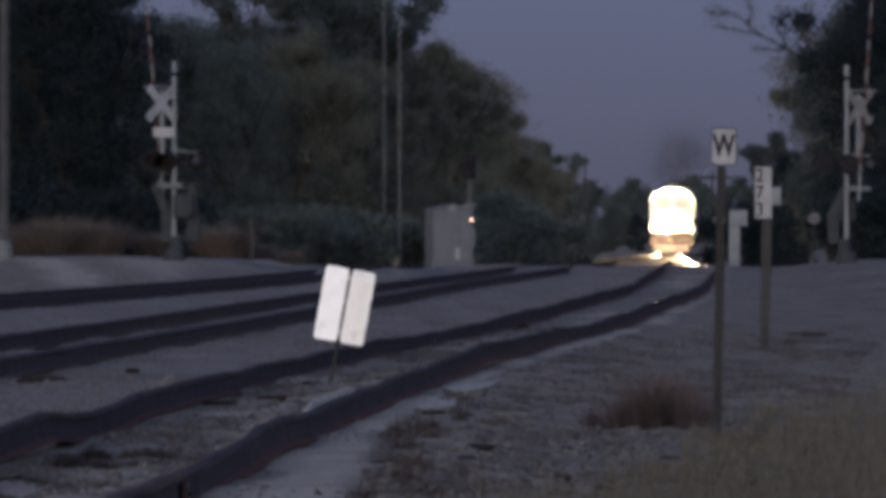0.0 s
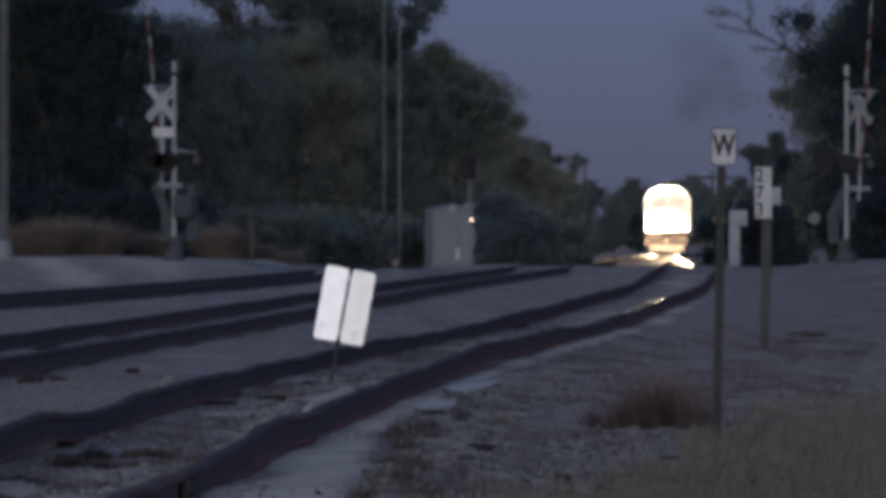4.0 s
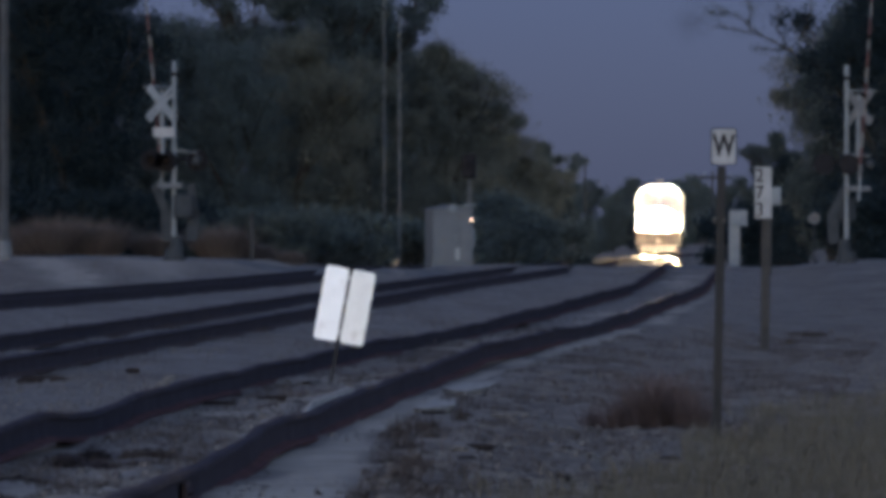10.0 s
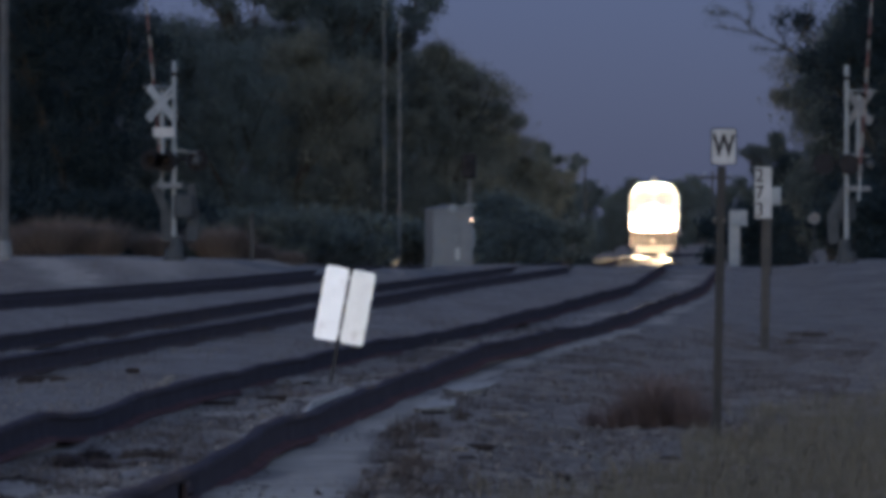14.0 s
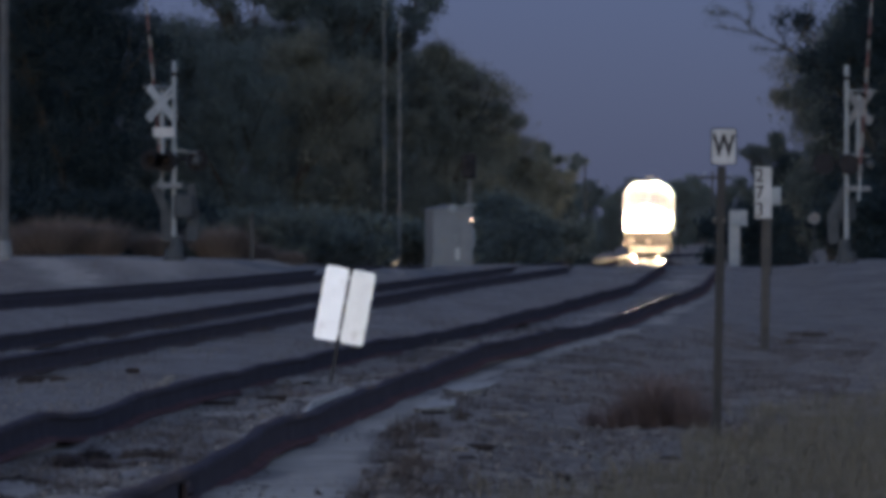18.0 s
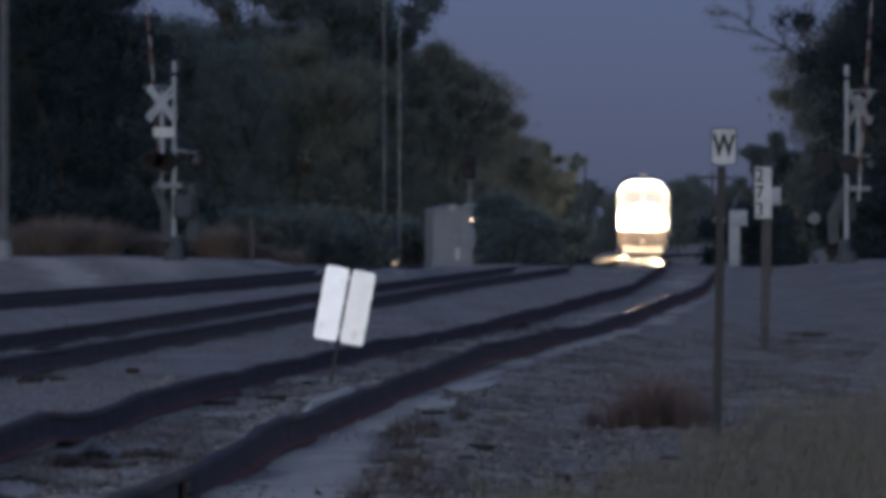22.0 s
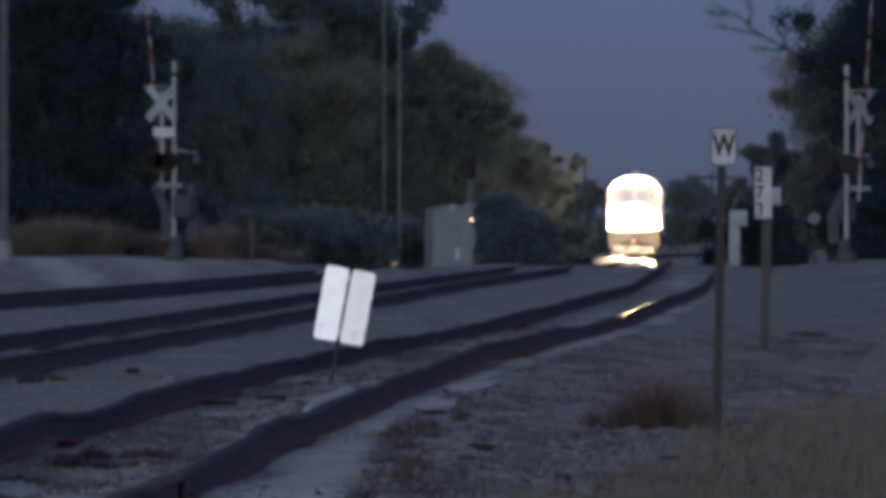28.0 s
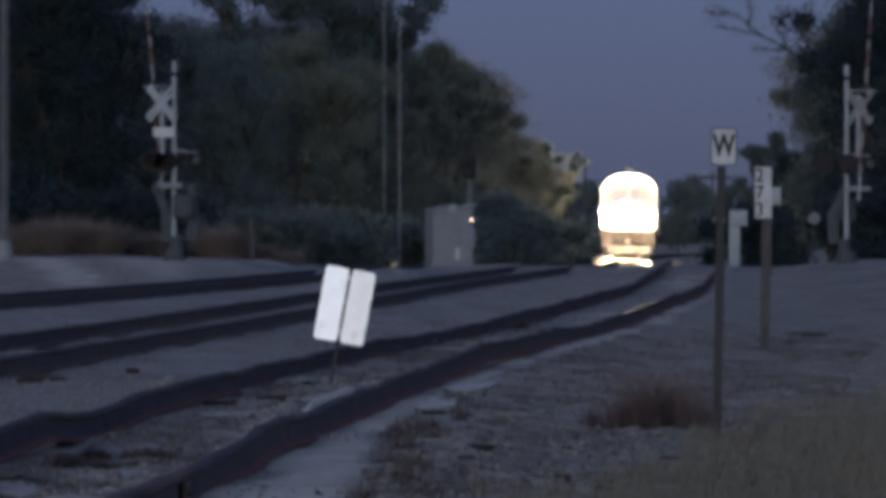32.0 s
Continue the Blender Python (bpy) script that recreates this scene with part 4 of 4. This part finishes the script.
bush("tan_brush", -6.5, 298, 2.0, 0.95, 3400, M_TAN, "brown dry brush before dark trees", 5, 0.014, 1.7)
for bx, by, bw, bh, seed in ((-12.6, 303, 2.6, 0.9, 31), (-11.6, 299, 2.4, 1.2, 32), (-5.6, 301, 1.8, 0.5, 33), (-4.6, 300, 1.6, 0.4, 34)):
    bush("tan_brush", bx, by, bw, bh, 2200, M_TAN, "brown dry brush before dark trees", seed, 0.014, 1.7)
bush("tan_brush", -8.6, 302, 1.6, 0.8, 2200, M_TAN, "brown dry brush before dark trees", 6, 0.014, 1.7)


def build_stones(seed, n, near_y, far_y, small, large, floor, label, name, material, zone="bed"):
    """Loose ballast and clods between and beside the rails."""
    rs = np.random.RandomState(seed)
    y = near_y + (far_y - near_y) * rs.uniform(0, 1, n) ** 1.3
    x = y * rs.uniform(-0.052, 0.052, n)
    s, m, k = TRACK_SIDING(y)[:, 0], TRACK_MAIN(y)[:, 0], TRACK_YARD(y)[:, 0]
    clear = np.minimum(np.abs(np.abs(x - s) - 0.7535), np.abs(np.abs(x - m) - 0.7535)) > 0.10
    clear &= np.abs(np.abs(x - k) - 0.7535) > 0.10
    sandy = (x - s > 0.7) & (x - s < 1.5) & (y < 150)
    bare = {"verge": (x - s > 1.3) & (x - s < 5.0), "gauge": np.abs(x - s) < 0.6, "bed": (x - s < 1.7) | (y > 78)}[zone]
    keep = clear & bare & (value_noise(x * 1.3, y * 0.3, 12) > floor) & (~sandy | (rs.rand(n) < 0.12))
    x, y = x[keep], y[keep]
    n = len(x)
    size = small + (large - small) * rs.uniform(0, 1, n) ** 2.5
    z = ground_height(x, y) + size * 0.1
    t = np.array([(-1, -1, -1), (1, -1, -1), (1, 1, -1), (-1, 1, -1), (-0.7, -0.7, 0.8), (0.7, -0.7, 1), (0.7, 0.7, 0.9), (-0.7, 0.7, 1)], dtype=float) * 0.75
    v = t[None] * size[:, None, None] * (1 + rs.uniform(-0.45, 0.45, (n, 8, 3)))
    a = rs.uniform(0, 6.28, n)
    c, sn = np.cos(a)[:, None], np.sin(a)[:, None]
    v = np.stack([v[..., 0] * c - v[..., 1] * sn, v[..., 0] * sn + v[..., 1] * c, v[..., 2] * 0.75], -1) + np.stack([x, y, z], -1)[:, None]
    q = np.array([(0, 3, 2, 1), (4, 5, 6, 7), (0, 1, 5, 4), (1, 2, 6, 5), (2, 3, 7, 6), (3, 0, 4, 7)])
    f = (np.arange(n)[:, None, None] * 8 + q[None]).reshape(-1, 4)
    tagged(numpy_mesh(name, v.reshape(-1, 3), f, material), label, "gravel", kind="stuff")


build_stones(8, 34000, 50, 125, 0.006, 0.022, 0.40, "loose grey ballast stones round the rails", "ballast_stones", M_STONE)
build_stones(9, 9000, 115, 290, 0.012, 0.03, 0.3, "loose grey gravel clods between distant tracks", "gravel_clods", M_STONE)
build_stones(11, 900, 50, 110, 0.018, 0.045, 0.45, "larger loose stones between the rails", "loose_rubble", M_STONE)
build_stones(10, 6500, 50, 98, 0.005, 0.036, 0.36, "crumbly brown dirt clods on the verge", "dirt_clods", M_DIRT, "verge")
build_stones(13, 3800, 50, 92, 0.008, 0.04, 0.40, "pale crumbled clods and stones on the verge", "pale_clods", M_CLOD, "verge")
build_stones(12, 3600, 50, 100, 0.008, 0.045, 0.42, "lumps of dirt and broken stone between the rails", "dirt_lumps", M_DIRT, "gauge")


def chunk(name, x, y, size, material, label, category, seed, turn=0.0, flat=1.0, sink=0.35):
    """An irregular broken lump resting in the ground."""
    r = random.Random(seed)
    bm = bmesh.new()
    bmesh.ops.create_icosphere(bm, subdivisions=3, radius=0.5)
    for v in bm.verts:
        at = v.co + Vector((seed, 0, 0))
        v.co *= 1.0 + 0.45 * noise.noise(at * 2.6) + 0.35 * noise.noise(at * 6.5) + r.uniform(-0.05, 0.05)
        v.co.z = max(-0.42, min(0.40, v.co.z))
    bmesh.ops.scale(bm, vec=size, verts=bm.verts)
    ob = part(name, bm, material)
    ob.matrix_world = pose(x, y, float(ground_height(x, y)) + size[2] * (0.5 - sink) * flat, 0, 0, turn)
    return tagged(ob, label, category)


def broken_slab(x, y, w, d, turn, seed):
    """A flat cracked slab, nearly flush with the sand, with a broken outline."""
    r = random.Random(seed)
    ring = []
    for k in range(11):
        a = 6.283 * k / 11
        ring.append((math.copysign(abs(math.cos(a)) ** 0.9, math.cos(a)) * w / 2 * r.uniform(0.6, 1.2), math.copysign(abs(math.sin(a)) ** 0.9, math.sin(a)) * d / 2 * r.uniform(0.65, 1.1)))
    bm = bmesh.new()
    top = [bm.verts.new((px, py, 0.02)) for px, py in ring]
    foot = [bm.verts.new((px * 0.82, py * 0.95, -0.06)) for px, py in ring]
    bm.faces.new(top)
    for k in range(11):
        bm.faces.new((top[k], foot[k], foot[(k + 1) % 11], top[(k + 1) % 11]))
    bm.faces.new(foot[::-1])
    ob = part("concrete_slab", bm, M_SLAB)
    ob.matrix_world = pose(x, y, float(ground_height(x, y)), 0, 0, turn)
    tagged(ob, "broken pale concrete slab flush with the sand", "slab")


def sand_ridge(y0, y1):
    """Pale sand drifted against the far side of the siding's rail, standing a little over its head."""
    ys = np.arange(y0, y1, 0.25)
    rail = TRACK_SIDING(ys)
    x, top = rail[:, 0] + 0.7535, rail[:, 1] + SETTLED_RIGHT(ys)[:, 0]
    u = (ys - y0) / (y1 - y0)
    swell = np.clip(np.minimum(u / 0.25, (1 - u) / 0.3), 0, 1) ** 0.7
    wob = value_noise(ys * 0.9, ys * 0 + 3.5, 91) - 0.5
    low = top - 0.20
    rows = [(x - 0.34 - 0.06 * wob, low), (x - 0.16, low + 0.12 * swell), (x - 0.085, low + (0.222 + 0.02 * wob) * swell), (x - 0.048, low + (0.218 + 0.02 * wob) * swell), (x - 0.042, low)]
    v = np.stack([np.stack([a, ys, b], -1) for a, b in rows], 1)
    i = np.arange(len(ys) - 1)[:, None] * 5 + np.arange(4)[None]
    f = np.stack([i, i + 1, i + 6, i + 5], -1).reshape(-1, 4)
    ob = numpy_mesh("sand_drift", v.reshape(-1, 3), f, M_SLAB)
    ob.data.polygons.foreach_set("use_smooth", np.ones(len(f), dtype=bool))
    tagged(ob, "pale sand drifted against the rail", "sand")


sand_ridge(64.6, 77.5)


def debris():
    for i, (x, y, w, d, a) in enumerate([(-0.04, 78.0, 0.32, 6.6, -2), (0.24, 85.6, 0.38, 6.2, -3), (0.52, 92.0, 0.30, 4.6, -4)]):
        broken_slab(x, y, w, d, a, 40 + i)
    # Dark lumps put where the slab's front edge only casts shade.
    for i, (x, y, w, d, h, a) in enumerate([(-0.06, 74.2, 0.17, 0.5, 0.05, 5), (0.16, 73.6, 0.10, 0.4, 0.04, -10)]):
        chunk("wood_scrap", x, y, (w, d, h), M_TIE, "dark lump standing for the shade under the slab edge", "scrap", 50 + i, a, 1.0, 0.45)
    for i, (x, y, w, d, h, a) in enumerate([(-3.4, 86, 0.42, 0.16, 0.11, 4), (-1.73, 79, 0.24, 0.12, 0.06, -12), (-1.35, 80.5, 0.22, 0.1, 0.06, 8), (1.02, 142, 0.3, 0.2, 0.12, 0), (-2.84, 93, 0.14, 0.12, 0.10, 20), (-5.1, 140, 0.3, 0.2, 0.1, 0)]):
        chunk("tie_fragment", x, y, (w, d, h), M_TIE, "dark broken piece of wooden railway tie", "wood scrap", 60 + i, a)
    r = random.Random(71)
    for i in range(22):
        x, y = -2.14 + abs(r.gauss(0, 0.28)), 58.0 + r.gauss(0, 0.8)
        w = r.uniform(0.03, 0.07)
        dark = i % 3 < 2
        chunk("clod", x, y, (w, w * 1.2, w * r.uniform(0.6, 0.9)), M_ROOTS if dark else M_DIRT, "dark clod of dirt between the rails" if dark else "brown clod of dirt between the rails", "clod", 80 + i, 30 * i)
    for i in range(46):
        y = 58 + 34 * r.uniform(0, 1) ** 1.3
        x = float(TRACK_SIDING(np.array(y))[0]) + 1.75 + 1.9 * r.uniform(0, 1) ** 1.4
        w = r.uniform(0.05, 0.15)
        dark = i % 5 < 2
        chunk("clod", x, y, (w, w * r.uniform(1.0, 3.0), w * r.uniform(0.3, 0.55)), M_TIE if dark else M_CLOD, "flat dark clod of soil on the verge" if dark else "flat grey clod of soil on the verge", "clod", 140 + i, r.uniform(-40, 40), 1.0, 0.4)
    for i, (x, y, w, d, h) in enumerate([(-2.17, 58.6, 0.11, 0.3, 0.13), (-2.10, 58.2, 0.16, 0.3, 0.10), (-1.99, 57.6, 0.20, 0.3, 0.06)]):
        chunk("dirt_clump", x, y, (w, d, h), M_ROOTS, "dark clump of dirt and roots between the rails", "clod", 95 + i, 20 * i, 1.0, 0.4)
    for i, (x, y, w, h) in enumerate([(-2.38, 88, 0.09, 0.09), (-2.36, 85.4, 0.1, 0.07), (-2.42, 90.5, 0.07, 0.06)]):
        chunk("pale_stone", x, y, (w, w, h), M_CLOD, "pale stone lying in the ballast", "stone", 90 + i)
    for i, (x, y, w, d, h, m, lab) in enumerate([(-1.27, 88.5, 0.38, 1.4, 0.19, M_CLOD, "grey dirt heaped against the rail"),
                                                   (-2.05, 60.5, 0.5, 2.0, 0.07, M_DIRT, "brown dirt heaped between the rails")]):
        chunk("dirt_mound", x, y, (w, d, h), m, lab, "dirt", 100 + i, 0, 1.0, 0.5)
    for i in range(16):
        x, y, h = (-2.2 + 0.055 * i + r.uniform(-0.05, 0.05), r.uniform(57.6, 60.2), r.uniform(0.05, 0.10)) if i < 11 else (-2.4 + 0.13 * (i - 11), r.uniform(54.2, 55.2), 0.05)
        bush("weed_tuft", x, y, r.uniform(0.18, 0.34), h, 170, M_ROOTS if i in (0, 1, 2, 3, 8, 12) else M_REDTWIG, "low dark tuft of dead weeds between the rails", 300 + i, 0.004, 1.9)
    for i in range(15):
        y = 51.5 + 1.45 * i
        x = float(TRACK_SIDING(np.array(y))[0]) + 1.36 + 0.34 * float(1 - step(y, 52, 70)) + r.uniform(-0.12, 0.2)
        bush("weed_tuft", x, y, r.uniform(0.2, 0.4), r.uniform(0.08, 0.17), 90, M_REDTWIG, "dead brown weed tuft at the edge of the sand", 330 + i, 0.003, 1.4)
    bush("dry_weed", -0.32, 66, 0.6, 0.24, 7, M_REDTWIG, "thin dry weed stalks in pale sand", 21, 0.003, 1.1)
    bush("dry_weed", -0.10, 62, 0.7, 0.26, 8, M_REDTWIG, "thin dry weed stalks in pale sand", 22, 0.003, 1.1)
    bush("dry_weed", -1.25, 84, 0.5, 0.16, 120, M_TAN, "low dry weed tuft between the rails", 23, 0.004, 1.2)
    bush("dark_weeds", 5.1, 143, 1.0, 0.1, 420, M_REDTWIG, "flat dark weeds on the gravel lot", 24, 0.012, 1.4)
    bush("dark_weeds", 4.6, 134, 0.25, 0.14, 60, M_REDTWIG, "dark weeds at the foot of the mile post", 25, 0.006, 1.2)
    bush("dark_weeds", 2.1, 71.5, 0.5, 0.12, 240, M_REDTWIG, "dark weeds at the foot of the sign post", 26, 0.004, 1.2)


debris()

# ---- the train ----
def prism(profile, y0, y1, shrink=1.0, at_z=0.0, bev=0.0):
    """A solid with an upright (x, z) outline, drawn from y0 to y1; the front end may be smaller about the height at_z."""
    bm = bmesh.new()
    front = [bm.verts.new((px * shrink, y0, at_z + (pz - at_z) * shrink)) for px, pz in profile]
    back = [bm.verts.new((px, y1, pz)) for px, pz in profile]
    bm.faces.new(front)
    bm.faces.new(back[::-1])
    n = len(profile)
    for i in range(n):
        bm.faces.new((front[i], back[i], back[(i + 1) % n], front[(i + 1) % n]))
    bmesh.ops.recalc_face_normals(bm, faces=bm.faces)
    if bev:
        bmesh.ops.bevel(bm, geom=bm.edges[:], offset=bev, segments=2, affect="EDGES", profile=0.5)
    return bm


def lamp_dome(x, y, z, r):
    """A bulging sealed-beam lens that faces -y."""
    bm = bmesh.new()
    bmesh.ops.create_uvsphere(bm, u_segments=18, v_segments=10, radius=r, matrix=pose(x, y, z) @ Matrix.Diagonal((1, 0.7, 1, 1)))
    bmesh.ops.delete(bm, geom=[v for v in bm.verts if v.co.y > y + 0.01], context="VERTS")
    return bm


def build_locomotive():
    """A wide-nosed diesel locomotive, its front at the thing's origin, facing -y; heights above the railhead."""
    t = thing("locomotive", pose(0, 0, 0), "diesel locomotive with nose coloured pale for glare and blazing headlights on the main line", "locomotive")
    part("frame", box(2.95, 20.0, 0.35, (0, 10.4, 1.35), bev=0.03), M_LOCOBLACK, t)
    part("pilot", box(2.9, 0.25, 0.85, (0, 0.45, 0.95), bev=0.04), M_LOCOBLACK, t)
    part("plow", prism([(-1.35, 0.12), (1.35, 0.12), (1.3, 0.62), (-1.3, 0.62)], -0.05, 0.45, 0.86, 0.7, 0.02), M_STEEL, t)
    # Unseen shelf, made wide and deep to keep lamplight off the pilot.
    part("anticlimber", box(2.9, 0.8, 0.16, (0, 0.06, 1.5), bev=0.03), M_LOCOBLACK, t)
    coupler = part("coupler", box(0.26, 0.55, 0.28, (0, -0.05, 0.88), bev=0.06), M_STEEL, t)
    part("knuckle", box(0.22, 0.2, 0.3, (0.08, -0.36, 0.88), (0, 0, 25), 0.06), M_STEEL, coupler)
    nose = part("nose", prism([(-1.22, 1.5), (1.22, 1.5), (1.22, 2.5), (0.95, 2.86), (0.5, 3.0), (-0.5, 3.0), (-0.95, 2.86), (-1.22, 2.5)], 0.95, 3.3, 0.92, 1.6, 0.06), M_GLAREPAINT, t)
    part("nose_door", plate(0.66, 1.05, 0.03, 0.06, (0.55, 0.925, 2.05)), M_GLAREPAINT, nose)
    cab = part("cab", prism([(-1.55, 1.5), (1.55, 1.5), (1.55, 3.75), (1.2, 4.3), (0.6, 4.55), (-0.6, 4.55), (-1.2, 4.3), (-1.55, 3.75)], 3.2, 6.0, 0.98, 3.0, 0.05), M_GLAREPAINT, t)
    for sx in (-1, 1):
        part("windshield", plate(0.95, 0.62, 0.03, 0.08, (sx * 0.62, 3.17, 3.5)), M_GLAREGLASS, cab, "windshield coloured pale for headlight glare")
        nb = part("number_board", box(0.62, 0.08, 0.24, (sx * 0.72, 3.16, 4.08), bev=0.02), M_LOCOBLACK, t)
        part("numeral_bar", box(0.42, 0.01, 0.12, (sx * 0.72, 3.112, 4.08)), M_SIGNWHITE, nb)
        steps = part("steps", box(0.42, 0.3, 0.9, (sx * 1.24, 0.75, 0.95), bev=0.02), M_LOCOBLACK, t)
        for k in range(3):
            part("tread", box(0.44, 0.32, 0.03, (sx * 1.24, 0.74, 0.62 + 0.32 * k)), M_STEEL, steps)
        part("handrail", rod((sx * 1.4, 0.5, 1.5), (sx * 1.4, 0.5, 2.6), 0.02), M_STEEL, t)
        part("air_hose", rod((sx * 0.42, 0.3, 0.95), (sx * 0.46, 0.1, 0.4), 0.03, 0.03, 8), M_LOCOBLACK, t)
        mount = part("ditch_light", rod((sx * 0.73, 0.22, 2.25), (sx * 0.73, 0.5, 2.25), 0.15, 0.12, 18), M_LOCOBLACK, t)
        part("bracket", box(0.12, 0.14, 0.65, (sx * 0.73, 0.42, 1.86), bev=0.02), M_LOCOBLACK, mount)
        part("lens", lamp_dome(sx * 0.73, 0.215, 2.25, 0.145), M_LAMP, mount, "brightly lit ditch light lens")
    head = part("headlight", box(0.56, 0.26, 0.3, (0, 0.92, 2.73), bev=0.05), M_LOCOBLACK, t)
    for sx in (-1, 1):
        part("lens", lamp_dome(sx * 0.145, 0.785, 2.73, 0.125), M_LAMP, head, "brightly lit headlight lens")
    part("hood", prism([(-1.0, 1.5), (1.0, 1.5), (1.0, 3.7), (0.7, 4.05), (-0.7, 4.05), (-1.0, 3.7)], 6.0, 20.0, 1.0, 2.0, 0.04), M_LOCOBLACK, t)
    for yy in (13.5, 15.5, 17.5):
        part("roof_fan", rod((0, yy, 4.03), (0, yy, 4.2), 0.7, 0.7, 20), M_STEEL, t)
    part("exhaust_stack", box(0.5, 0.9, 0.2, (0, 11.0, 4.12), bev=0.03), M_LOCOBLACK, t)
    horn = part("horn", rod((0, 4.6, 4.55), (0, 4.6, 4.75), 0.03, 0.03, 8), M_STEEL, t)
    for sx in (-0.16, 0, 0.16):
        part("trumpet", rod((sx, 4.7, 4.77), (sx, 4.3, 4.77), 0.03, 0.09, 12), M_STEEL, horn)
    part("fuel_tank", box(2.6, 5.0, 0.8, (0, 10.4, 0.78), bev=0.15), M_LOCOBLACK, t)
    for yy in (2.4, 15.4):
        truck = part("truck", box(2.3, 4.4, 0.55, (0, yy + 1.6, 0.75), bev=0.06), M_LOCOBLACK, t)
        for k in range(3):
            for sx in (-1, 1):
                part("wheel", rod((sx * 0.72, yy + 0.1 + 1.5 * k, 0.52), (sx * 0.86, yy + 0.1 + 1.5 * k, 0.52), 0.52, 0.52, 24), M_STEEL, truck)
    return t


locomotive = build_locomotive()


def exhaust_puff(seed, spread, count):
    """A drifting wisp of soot, thin enough to see the sky through it."""
    rs = np.random.RandomState(seed)
    p = rs.normal(0, 1, (count, 3)) * np.array([spread, spread, spread * 0.8])
    a = rs.normal(size=(count, 3))
    a /= np.linalg.norm(a, axis=1)[:, None]
    b = np.cross(a, rs.normal(size=(count, 3)))
    b /= np.linalg.norm(b, axis=1)[:, None]
    size = 0.018 * rs.uniform(0.6, 1.4, count)[:, None]
    v = np.stack([p - a * size, p + b * size, p + a * size, p - b * size], 1)
    ob = numpy_mesh("exhaust_smoke", v.reshape(-1, 3), np.arange(count * 4).reshape(-1, 4), M_SOOT)
    return tagged(ob, "thin dark wisp of diesel exhaust drifting above the locomotive", "smoke", "exhaust smoke")


PUFFS = [exhaust_puff(200 + i, w, n) for i, (w, n) in enumerate(((1.05, 4200), (0.9, 3200), (1.2, 4600), (0.8, 2400), (1.0, 3400)))]


def motions():
    rows = []
    for i in range(17):
        t = 2.0 * i
        y = 690.0 - 4.53 * t
        a, b = TRACK_MAIN(np.array(y)), TRACK_MAIN(np.array(y + 15.0))
        turn = -math.degrees(math.atan2(b[0] - a[0], 15.0))
        rows.append((t, pose(float(a[0]), y, float(a[1]), 0, 0, turn)))
    walk(locomotive, rows)
    # each wisp rises from the stack, slows and drifts apart from the others: offset across and up, spreading speed, head start
    for ob, (ox, oz, across, rise, lead) in zip(PUFFS, ((-0.3, 0.0, 0.10, 1.25, 0.0), (0.8, 0.9, 0.26, 1.45, 0.2), (0.2, 1.6, -0.12, 1.7, 0.1), (-0.6, -1.0, 0.0, 1.05, 0.0), (1.2, -0.3, 0.34, 1.15, 0.1))):
        rows = []
        for i in range(9):
            t = 4.0 * i
            rows.append((t, pose(16.3 + ox + 1.6 * (1 - math.exp(-t / 1.8)) + across * t, 705.0, 6.2 + 0.7 * oz + rise * (t + lead), 0, 0, 4.0 * t)))
        walk(ob, rows)


motions()
